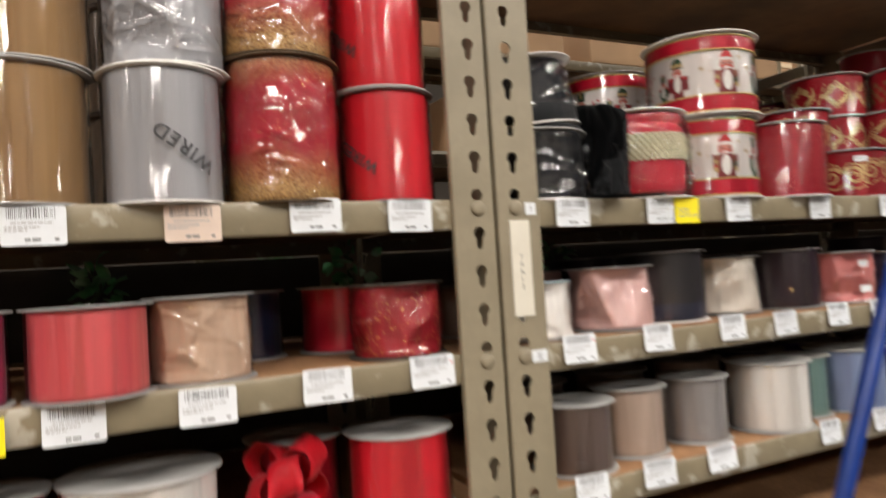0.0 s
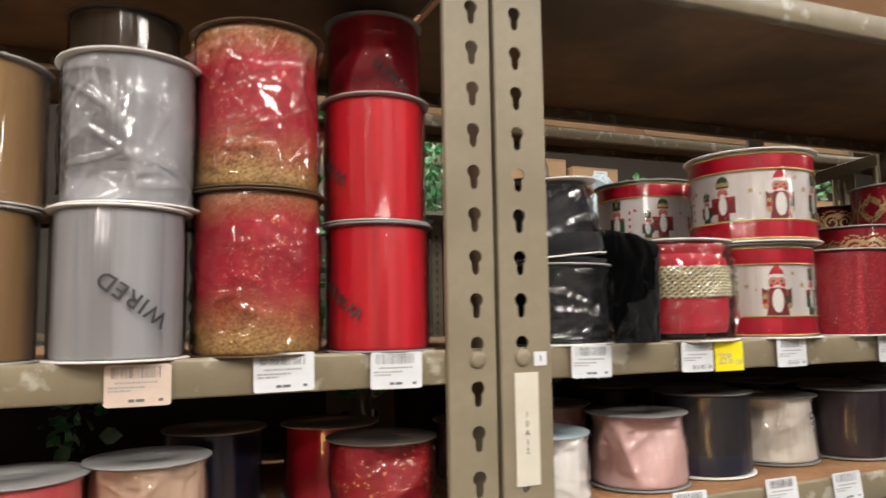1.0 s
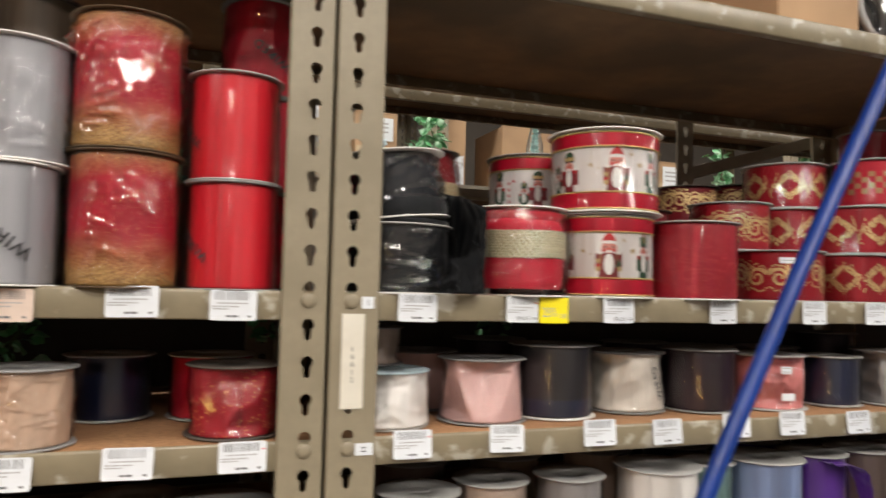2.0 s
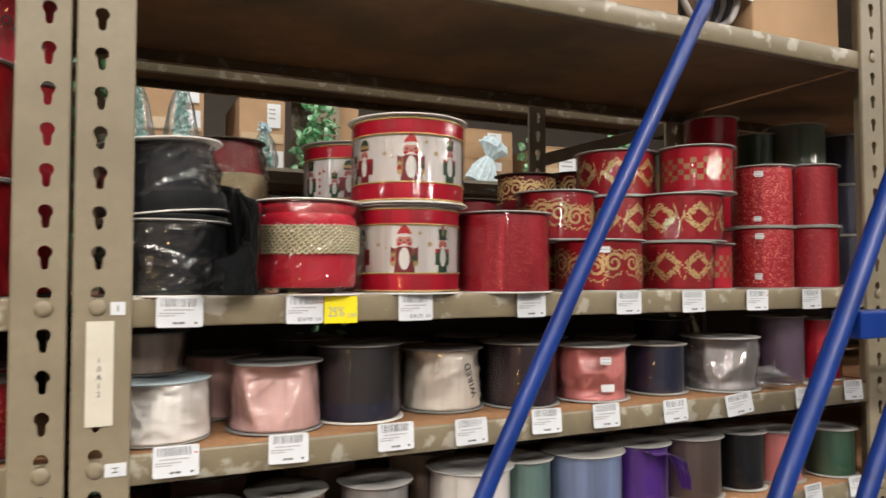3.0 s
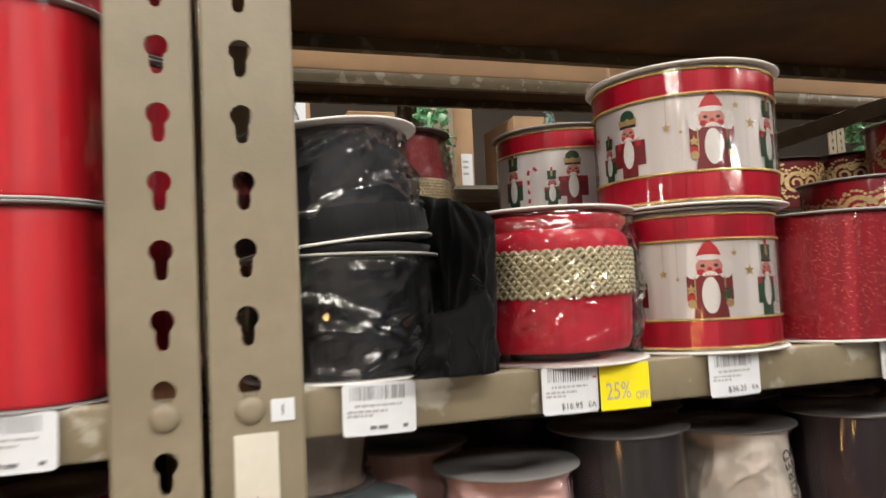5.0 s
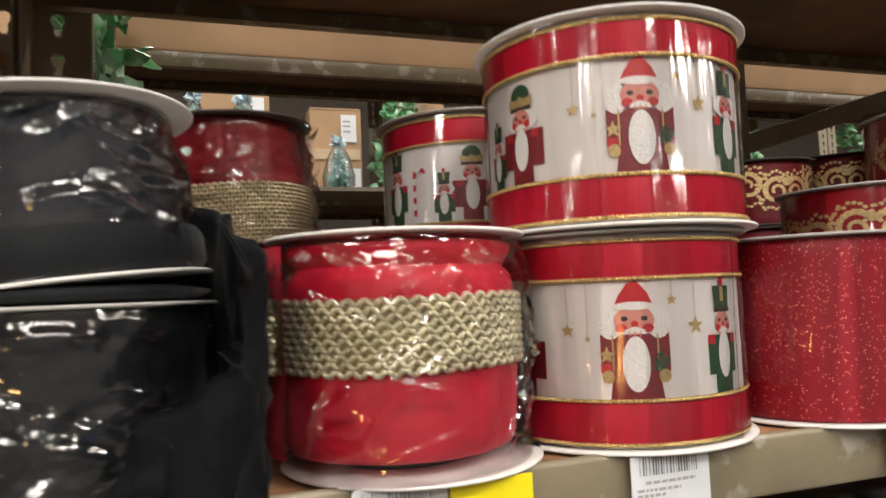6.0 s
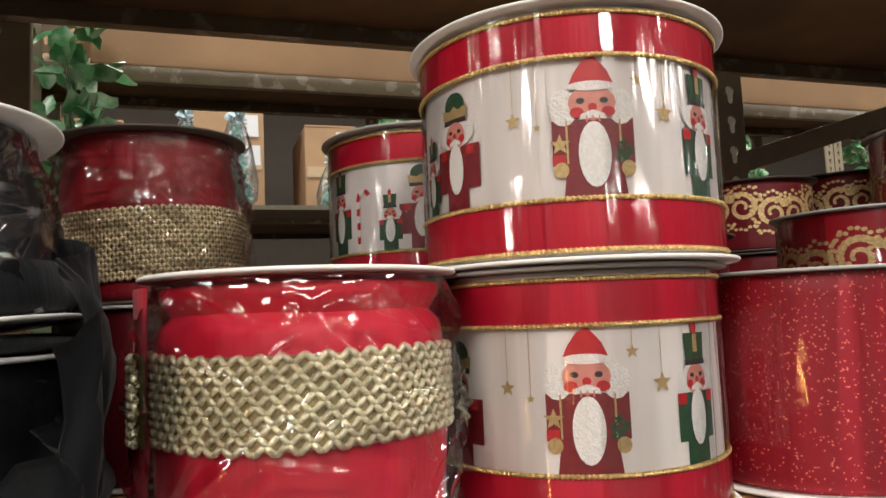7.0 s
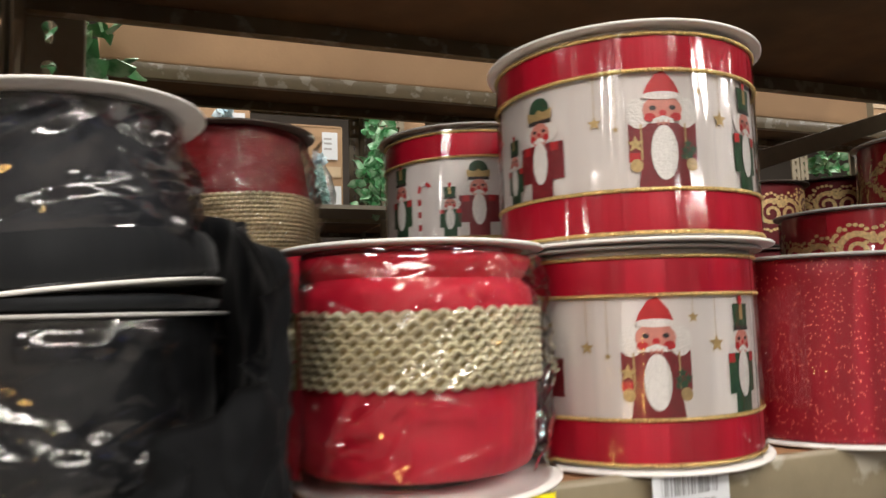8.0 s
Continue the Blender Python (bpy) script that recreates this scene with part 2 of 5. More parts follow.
def creased(amount, seed, freq=2.4, tall=42.0):
    """Crinkled film: flat panes between long sharp ridges that run every way."""
    off = Vector((seed * 5.3, seed * 2.1, seed * 3.7))

    def f(a, z):
        x, y = math.sin(a) * freq, -math.cos(a) * freq
        p = Vector((x + 0.35 * z * tall, y, z * tall - 0.3 * x)) + off
        q = Vector((x * 1.9 - 0.8 * z * tall, y * 1.9, z * tall * 1.5 + 0.5 * x)) + off * 1.7
        s = 1 - 2.2 * abs(noise.noise(p))
        s += 0.5 * (1 - 2.2 * abs(noise.noise(q)))
        s += 0.22 * (1 - 2.2 * abs(noise.noise(q * 2.3)))
        return 1 + amount * (0.35 + 0.65 * s)
    return f


def dented(amount, count, seed, fixed=()):
    """Pressed flat panes: planes that cut into a round roll, with sharp creases between."""
    rng = random.Random(seed * 31 + 7)
    cuts = list(fixed)
    lean = min(0.75, 0.05 + 6 * amount)
    for _ in range(count):
        cuts.append((rng.uniform(-math.pi, math.pi), rng.uniform(0.15, 0.85), rng.uniform(-lean, lean), 1 - amount * rng.uniform(0.35, 1.0)))

    def f(a, v):
        best = 1.0
        for a0, v0, tilt, d in cuts:
            c = math.cos(a - a0)
            if c > 0.35:
                best = min(best, max((d - tilt * (v - v0)) / c, 0.72))
        t = min(min(v, 1 - v) / 0.22, 1.0)
        return 1 + (best - 1) * t * t * (3 - 2 * t)
    return f


def text_mesh(string, size, bold=0.0):
    cu = bpy.data.curves.new("text", "FONT")
    cu.body, cu.size, cu.align_x, cu.align_y = string, size, "CENTER", "CENTER"
    cu.resolution_u = 3
    cu.offset, cu.space_character = bold, 1.0 + 9 * bold / size
    ob = bpy.data.objects.new("text", cu)
    scene.collection.objects.link(ob)
    dg = bpy.context.evaluated_depsgraph_get()
    me = bpy.data.meshes.new_from_object(ob.evaluated_get(dg))
    bpy.data.objects.remove(ob)
    bpy.data.curves.remove(cu)
    return me


def flat_text(string, size, material, parent, name="print", at=(0, 0, 0), turn=0.0, bold=1.0):
    """Writing on an upright face that looks towards -y."""
    me = text_mesh(string, size)
    me.transform(pose(*at, 90, 0, 0) @ pose(0, 0, 0, 0, 0, turn) @ Matrix.Diagonal((bold, 1, 1, 1)))
    me.materials.append(material)
    ob = new(name, me)
    ob.parent = parent
    return ob


def round_text(string, size, material, parent, r, angle, z, turn, name="print"):
    """Writing laid round a spool."""
    me = text_mesh(string, size, size * 0.016)
    me.transform(pose(0, 0, 0, 0, 0, turn))
    for v in me.vertices:
        a = angle + v.co.x / r
        v.co = (r * math.sin(a), -r * math.cos(a), z + v.co.y)
    me.materials.append(material)
    ob = new(name, me)
    ob.parent = parent
    return ob


def patch(bm, pts, r, angle, z, index=0, lift=0.0, steps=1):
    """A flat printed shape (polygon in arc length and height) laid on a cylinder."""
    vs = []
    n = len(pts)
    cx, cz = sum(p[0] for p in pts) / n, sum(p[1] for p in pts) / n
    rr = r + lift

    def put(u, w):
        a = angle + u / r
        return bm.verts.new((rr * math.sin(a), -rr * math.cos(a), z + w))
    edge = []
    for i in range(n):
        p, q = pts[i], pts[(i + 1) % n]
        cuts = max(steps, math.ceil(abs(q[0] - p[0]) / 0.005))
        edge += [(p[0] + (q[0] - p[0]) * s / cuts, p[1] + (q[1] - p[1]) * s / cuts) for s in range(cuts)]
    rings = max(1, math.ceil(max(abs(e[0] - cx) for e in edge) / 0.005))
    mid = put(cx, cz)
    inner = None
    for k in range(1, rings + 1):
        vs = [put(cx + (u - cx) * k / rings, cz + (w - cz) * k / rings) for u, w in edge]
        for i in range(len(vs)):
            j = (i + 1) % len(vs)
            f = bm.faces.new((mid, vs[i], vs[j]) if inner is None else (inner[i], vs[i], vs[j], inner[j]))
            f.material_index = index
        inner = vs


def oval(cx, cy, rx, ry, n=14):
    return [(cx + rx * math.cos(2 * math.pi * k / n), cy + ry * math.sin(2 * math.pi * k / n)) for k in range(n)]


def rect(x0, y0, x1, y1):
    return [(x0, y0), (x1, y0), (x1, y1), (x0, y1)]


# ---- the shell of the store ----
def shell(name, lo, hi, material):
    ob = link_mesh(name, box_mesh(lo, hi), material, smooth=False)
    return tagged(ob, kind="structure")


shell("floor", (-14.0, -7.0, -0.1), (11.0, 4.6, 0.0), CONCRETE)
shell("ceiling", (-14.0, -7.0, 3.82), (11.0, 4.6, 3.9), CEILING)
shell("wall_south", (-14.0, -7.1, 0.0), (11.0, -7.0, 3.82), REFLECTOR_WALL)
shell("wall_north", (-14.0, 4.6, 0.0), (11.0, 4.7, 3.82), WALLPAINT)
shell("wall_west", (-14.1, -7.1, 0.0), (-14.0, 4.7, 3.82), WALLPAINT)
shell("wall_east", (11.0, -7.1, 0.0), (11.1, 4.7, 3.82), WALLPAINT)

PITCH = 0.0381
HOLE_Z = 1.5


def keyhole_radius(a):
    """How far the edge of a keyhole lies from its middle in the direction a."""
    c, s = math.cos(a), math.sin(a)
    k = 0.0040
    b = s * k
    best = b + math.sqrt(max(b * b - k * k + 0.0063 ** 2, 0))
    w, low = 0.0036, 0.0085
    if s < 0:
        side = w / abs(c) if abs(c) > 1e-6 else 9
        t = side
        if t * -s > low:
            bb = -s * low
            t = bb + math.sqrt(max(bb * bb - low * low + w * w, 0))
        best = max(best, t)
    return best


def slotted_face(bm, xa, xb, hx, z0, z1, y0, y1):
    """A sheet between xa and xb with a keyhole every pitch, its middle at hx."""
    up = PITCH / 2
    corners = [math.atan2(sz * up, x - hx) for x in (xa, xb) for sz in (-1, 1)]
    angles = sorted(set([round(2 * math.pi * k / 28 - math.pi + 0.01, 5) for k in range(28)] + [round(c, 5) for c in corners]))
    n0, n1 = math.ceil((z0 - HOLE_Z + up) / PITCH), math.floor((z1 - HOLE_Z - up) / PITCH)
    for cell in range(n0, n1 + 1):
        zc = HOLE_Z + cell * PITCH
        loops = []
        for y in (y0, y1):
            inner, outer = [], []
            for a in angles:
                c, s = math.cos(a), math.sin(a)
                r = keyhole_radius(a)
                inner.append(bm.verts.new((hx + r * c, y, zc + r * s)))
                lim = 1e9
                if c > 1e-9:
                    lim = min(lim, (xb - hx) / c)
                if c < -1e-9:
                    lim = min(lim, (xa - hx) / c)
                if abs(s) > 1e-9:
                    lim = min(lim, up / abs(s))
                outer.append(bm.verts.new((hx + lim * c, y, zc + lim * s)))
            loops.append((inner, outer))
        n = len(angles)
        (i0, o0), (i1, o1) = loops
        for k in range(n):
            j = (k + 1) % n
            bm.faces.new((i0[k], o0[k], o0[j], i0[j]))
            bm.faces.new((i1[j], o1[j], o1[k], i1[k]))
            bm.faces.new((i0[j], i1[j], i1[k], i0[k]))
    return HOLE_Z + n0 * PITCH - up, HOLE_Z + n1 * PITCH + up


def upright(parent, xa, xb, hx, y, depth, web_right, z0=0.0, z1=2.5, name="upright"):
    """An angle post: a slotted front face and a web running back from one edge."""
    bm = bmesh.new()
    r = 0.0022
    za, zb = slotted_face(bm, xa + r, xb - r, hx, z0, z1, y, y + 0.0022)
    s = 1 if depth > 0 else -1
    # rolled free edge and web
    for x, inner, web in ((xa, xa + r, not web_right), (xb, xb - r, web_right)):
        prof = [(inner, y)]
        for k in range(1, 5):
            t = k / 4 * math.pi / 2
            prof.append((inner + (x - inner) * math.sin(t), y + r * (1 - math.cos(t))))
        prof.append((x, y + (depth if web else 0.006)))
        prof.append((x + (0.0022 if inner > x else -0.0022), y + (depth if web else 0.006)))
        prof.append((x + (0.0022 if inner > x else -0.0022), y + 0.0022))
        prof.append((inner, y + 0.0022))
        lows = [bm.verts.new((px, py, za)) for px, py in prof]
        tops = [bm.verts.new((px, py, zb)) for px, py in prof]
        for k in range(len(prof) - 1):
            bm.faces.new((lows[k], lows[k + 1], tops[k + 1], tops[k]))
    bmesh.ops.recalc_face_normals(bm, faces=bm.faces)
    ob = part(name, bm, STEEL, parent, smooth=False)
    return ob


def rivet(parent, x, y, z):
    bm = lathe([(0.0078, 0.0), (0.0078, 0.0012), (0.0066, 0.0026), (0.003, 0.0032)], 20)
    bmesh.ops.transform(bm, matrix=pose(x, y, z, 90, 0, 0), verts=bm.verts)
    part("rivet", bm, STEEL, parent)


def shelf(parent, xa, xb, y0, y1, top, lip=0.029):
    """A steel shelf pan with a rolled lip in front and behind, and a board on it."""
    s = part("shelf", box_mesh((xa, y0 + 0.004, top - 0.0088), (xb, y1 - 0.004, top - 0.0015), 0.0006), BOARD, parent, "worn brown particle board shelf deck", smooth=False)
    for name, yy, sg, lip in (("front_lip", y0 + 0.0045, 1, lip), ("back_lip", y1 - 0.0015, -1, 0.032)):
        prof = [(0.0, top + 0.001), (-0.0012, top + 0.0002), (-0.0018, top - 0.002), (-0.0018, top - lip + 0.002), (-0.001, top - lip + 0.0004), (0.0004, top - lip), (0.012, top - lip), (0.012, top - lip + 0.0012), (0.0012, top - lip + 0.0012), (0.0012, top + 0.001)]
        bm = bmesh.new()
        n = 40
        rows = []
        for k in range(n + 1):
            x = xa + (xb - xa) * k / n
            rows.append([bm.verts.new((x, yy + sg * py + 0.0004 * noise.noise(Vector((x * 9, pz * 30, top))), pz)) for py, pz in prof])
        for a, b in zip(rows, rows[1:]):
            for k in range(len(prof)):
                j = (k + 1) % len(prof)
                bm.faces.new((a[k], b[k], b[j], a[j]))
        bm.faces.new(rows[0])
        bm.faces.new(rows[-1][::-1])
        bmesh.ops.recalc_face_normals(bm, faces=bm.faces)
        part(name, bm, LIP, s, "beige steel lip with tape residue" if sg == 1 else "")
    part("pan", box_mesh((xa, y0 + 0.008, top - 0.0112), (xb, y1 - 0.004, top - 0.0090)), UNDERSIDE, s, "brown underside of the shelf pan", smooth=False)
    return s


LEVELS = (0.20, 0.55, 0.83, 1.005, 1.157, 1.309, 1.461, 1.848, 2.30)
BACK = 0.452


def bay(label, x0, x1, posts, levels=LEVELS, y0=0.0, y1=BACK, height=2.5):
    """One rack bay; posts: left and right as (from, to, hole)."""
    rack = thing("shelving_rack", (x0 + x1) / 2, y0, 0, label, "shelving rack", "rack bays")
    (la, lb, lh), (ra, rb, rh) = posts
    cx = (x0 + x1) / 2
    upright(rack, la - cx, lb - cx, lh - cx, 0.0, 0.05, False, z1=height)
    upright(rack, ra - cx, rb - cx, rh - cx, 0.0, 0.05, True, z1=height)
    upright(rack, la - cx, lb - cx, lh - cx, y1 - y0 - 0.002, -0.05, False, z1=height)
    upright(rack, ra - cx, rb - cx, rh - cx, y1 - y0 - 0.002, -0.05, True, z1=height)
    for top in levels:
        shelf(rack, la + 0.004 - cx, rb - 0.004 - cx, 0.003, y1 - y0 - 0.006, top)
        for h in (lh, rh):
            rivet(rack, h - cx, 0.0, top - 0.0085)
    return rack


RIGHT_POSTS = ((-0.0215, 0.0300, 0.0), (1.113, 1.164, 1.1385))
rack_mid = bay("beige slotted steel rack bay filled with ribbon spools", -0.0215, 1.164, RIGHT_POSTS)
rack_left = bay("beige slotted steel rack bay with large ribbon spools", -1.207, -0.0255, ((-1.207, -1.156, -1.181), (-0.0720, -0.0258, -0.0445)))
rack_far = bay("beige slotted steel rack bay next along the aisle", 1.170, 2.355, ((1.170, 1.221, 1.1955), (2.304, 2.355, 2.33)))
# a shallow rack standing behind, with one long carton shelf
bay("grey-beige steel rack standing behind with a carton shelf", -0.147, 2.05, ((-0.147, -0.094, -0.1205), (2.0, 2.05, 2.025)), (0.3, 1.0, 2.010), 1.10, 1.27, 2.5)
# the rack across the aisle behind
OPP = 2.36
OPP_LEVELS = (0.2, 0.6, 1.0, 1.45, 1.92, 2.46)
opp_a = bay("grey-beige steel rack holding cartons across the back aisle", -1.2, 0.90, ((-1.2, -1.149, -1.1745), (0.85, 0.90, 0.875)), OPP_LEVELS, OPP, OPP + 0.5, 2.9)
opp_b = bay("grey-beige steel rack holding cartons across the back aisle", 0.905, 3.0, ((0.905, 0.955, 0.93), (2.95, 3.0, 2.975)), OPP_LEVELS, OPP, OPP + 0.5, 2.9)

# ---- ribbon spools ----
SEED = [0]


def ribbon(name, colour, rough=0.45, sheen=0.3, grain=0.08, metal=0.0, stretch=(40, 40, 1.5), bump=0.7, second=None, coat=0.0, spec=0.5):
    return mat(name, colour, rough, metal, grain, 3.0, bump, 1.8, stretch, sheen, coat, second, 1.2, spec=spec, aniso=0.75)


def glitter(name, colour, flake=(0.95, 0.30, 0.22), scale=1500.0, density=0.035):
    """Woven ribbon with scattered bright flakes that each tilt their own way."""
    m = mat(name, colour, 0.5, 0.0, 0.12, 3.0, 0.0, 1, (40, 40, 2))
    nt = m.node_tree
    b = nt.nodes["Principled BSDF"]
    tc = nt.nodes.new("ShaderNodeTexCoord")
    v = nt.nodes.new("ShaderNodeTexVoronoi")
    v.inputs["Scale"].default_value = scale
    nt.links.new(tc.outputs["Object"], v.inputs["Vector"])
    sep = nt.nodes.new("ShaderNodeSeparateColor")
    nt.links.new(v.outputs["Color"], sep.inputs[0])
    th = nt.nodes.new("ShaderNodeMath")
    th.operation = "GREATER_THAN"
    th.inputs[1].default_value = 1 - density
    nt.links.new(sep.outputs[0], th.inputs[0])
    
    old = b.inputs["Base Color"].links[0].from_socket
    mx = nt.nodes.new("ShaderNodeMix")
    mx.data_type = "RGBA"
    nt.links.new(th.outputs[0], mx.inputs[0])
    nt.links.new(old, mx.inputs[6])
    mx.inputs[7].default_value = (*flake, 1)
    nt.links.new(mx.outputs[2], b.inputs["Base Color"])
    mr = nt.nodes.new("ShaderNodeMapRange")
    mr.inputs[3].default_value, mr.inputs[4].default_value = 0.5, 0.34
    nt.links.new(th.outputs[0], mr.inputs[0])
    nt.links.new(mr.outputs[0], b.inputs["Roughness"])
    bp = nt.nodes.new("ShaderNodeBump")
    bp.inputs["Strength"].default_value, bp.inputs["Distance"].default_value = 0.35, 0.0006
    nt.links.new(sep.outputs[1], bp.inputs["Height"])
    nt.links.new(bp.outputs[0], b.inputs["Normal"])
    return m


def ombre(name, ends, middle, lo, hi):
    """Red ribbon whose edges are brushed with gold, by the height on the spool."""
    m = glitter(name, middle, (0.85, 0.45, 0.20), 1500, 0.02)
    nt = m.node_tree
    b = nt.nodes["Principled BSDF"]
    old = b.inputs["Base Color"].links[0].from_socket
    tc = nt.nodes.new("ShaderNodeTexCoord")
    sx = nt.nodes.new("ShaderNodeSeparateXYZ")
    nt.links.new(tc.outputs["Object"], sx.inputs[0])
    nz = nt.nodes.new("ShaderNodeTexNoise")
    nz.inputs["Scale"].default_value, nz.inputs["Detail"].default_value = 18, 6
    nt.links.new(tc.outputs["Object"], nz.inputs["Vector"])
    ad = nt.nodes.new("ShaderNodeMath")
    ad.operation = "MULTIPLY_ADD"
    ad.inputs[1].default_value = 0.045
    nt.links.new(nz.outputs[0], ad.inputs[0])
    nt.links.new(sx.outputs[2], ad.inputs[2])
    cr = nt.nodes.new("ShaderNodeMapRange")
    cr.inputs[1].default_value, cr.inputs[2].default_value = lo, hi
    nt.links.new(ad.outputs[0], cr.inputs[0])
    ramp = nt.nodes.new("ShaderNodeValToRGB")
    e = ramp.color_ramp.elements
    e[0].position, e[0].color = 0.10, (0.95, 0.95, 0.95, 1)
    e[1].position, e[1].color = 0.40, (0, 0, 0, 1)
    for p, c in ((0.80, 0), (1.0, 0.8)):
        el = e.new(p)
        el.color = (c, c, c, 1)
    nt.links.new(cr.outputs[0], ramp.inputs[0])
    mx = nt.nodes.new("ShaderNodeMix")
    mx.data_type = "RGBA"
    nt.links.new(ramp.outputs[0], mx.inputs[0])
    nt.links.new(old, mx.inputs[6])
    grain = nt.nodes.new("ShaderNodeTexNoise")
    grain.inputs["Scale"].default_value, grain.inputs["Detail"].default_value = 420, 3
    nt.links.new(tc.outputs["Object"], grain.inputs["Vector"])
    gr = nt.nodes.new("ShaderNodeValToRGB")
    gr.color_ramp.elements[0].position, gr.color_ramp.elements[0].color = 0.36, (ends[0] * 0.66, ends[1] * 0.58, ends[2] * 0.5, 1)
    gr.color_ramp.elements[1].position, gr.color_ramp.elements[1].color = 0.66, (min(ends[0] * 1.6, 1), ends[1] * 1.65, ends[2] * 1.8, 1)
    nt.links.new(grain.outputs[0], gr.inputs[0])
    nt.links.new(gr.outputs[0], mx.inputs[7])
    nt.links.new(mx.outputs[2], b.inputs["Base Color"])
    return m


RED = ribbon("red_satin", (0.54, 0.008, 0.032), 0.5, 0.1, spec=0.35)
RED_BRIGHT = ribbon("bright_red_satin", (0.70, 0.014, 0.030), 0.42, 0.1, spec=0.4)
RED_DARK = ribbon("deep_red_velvet", (0.37, 0.008, 0.020), 0.55, 0.1, spec=0.3)
# two reds for back-row spools, with the shade there put into the colour
SHADED_WINE = ribbon("shaded_wine_satin", (0.21, 0.006, 0.012), 0.5, 0.1, spec=0.3)
SHADED_RED = ribbon("shaded_red_satin", (0.14, 0.007, 0.012), 0.5, 0.1, spec=0.3)
RED_GLITTER = glitter("red_glitter_weave", (0.41, 0.006, 0.026), (0.98, 0.22, 0.16), 1400.0, 0.045)
RED_FOIL = glitter("red_foil_weave", (0.38, 0.006, 0.020), (0.90, 0.42, 0.12), 760.0, 0.022)
RED_LACE = glitter("red_sequin_weave", (0.50, 0.008, 0.030), (0.98, 0.34, 0.27), 800, 0.14)
GREY_RIB = ribbon("silver_grey_sheer", (0.40, 0.40, 0.42), 0.38)
TAN = ribbon("tan_burlap", (0.36, 0.21, 0.085), 0.6)
TAUPE = ribbon("dark_taupe_sheer", (0.15, 0.11, 0.075), 0.5)
OMBRE = ombre("red_gold_ombre", (0.38, 0.235, 0.075), (0.46, 0.008, 0.030), 0.0225, 0.1545)
BLACK = ribbon("black_velvet", (0.0055, 0.0065, 0.008), 0.62, 0.11, spec=0.2)
CHARCOAL = ribbon("charcoal_sheer", (0.020, 0.022, 0.026), 0.6, 0.0, spec=0.2)
CORAL = ribbon("coral_satin", (0.70, 0.10, 0.11), 0.4)
HOTPINK = ribbon("hot_pink_satin", (0.60, 0.03, 0.16), 0.4)
PEACH = ribbon("peach_satin", (0.62, 0.44, 0.32), 0.55, 0.1)
PINK = ribbon("blush_pink_satin", (0.66, 0.42, 0.39), 0.45)
ROSE = ribbon("rose_pink_satin", (0.62, 0.20, 0.19), 0.4)
IVORY = ribbon("ivory_satin", (0.76, 0.70, 0.62), 0.5)
WHITE_RIB = ribbon("white_satin", (0.88, 0.85, 0.81), 0.5)
NAVY = ribbon("navy_sheer", (0.036, 0.033, 0.036), 0.35, 0.0, spec=0.3)
NAVY_BASE = ribbon("navy_satin", (0.006, 0.011, 0.042), 0.4)
PLUM = ribbon("dark_plum_sheer", (0.032, 0.018, 0.026), 0.35, 0.0, spec=0.3)
PURPLE = ribbon("purple_satin", (0.10, 0.015, 0.28), 0.4)
VIOLET = ribbon("dusky_violet_sheer", (0.13, 0.08, 0.13), 0.4)
SILVER = ribbon("silver_satin", (0.32, 0.30, 0.295), 0.35)
BEIGE = ribbon("beige_satin", (0.50, 0.385, 0.31), 0.45)
TEAL = ribbon("sage_teal_satin", (0.14, 0.24, 0.22), 0.45)
LTBLUE = ribbon("pale_blue_satin", (0.26, 0.34, 0.55), 0.4)
BROWN = ribbon("brown_sheer", (0.13, 0.085, 0.07), 0.4)
GREEN = ribbon("dark_green_satin", (0.03, 0.10, 0.05), 0.45)
OLIVE = ribbon("olive_green_satin", (0.20, 0.27, 0.20), 0.45)
CREAM_PRINT = ribbon("cream_print_ground", (0.80, 0.755, 0.73), 0.5, grain=0.05, bump=0.22, second=(0.67, 0.625, 0.60))


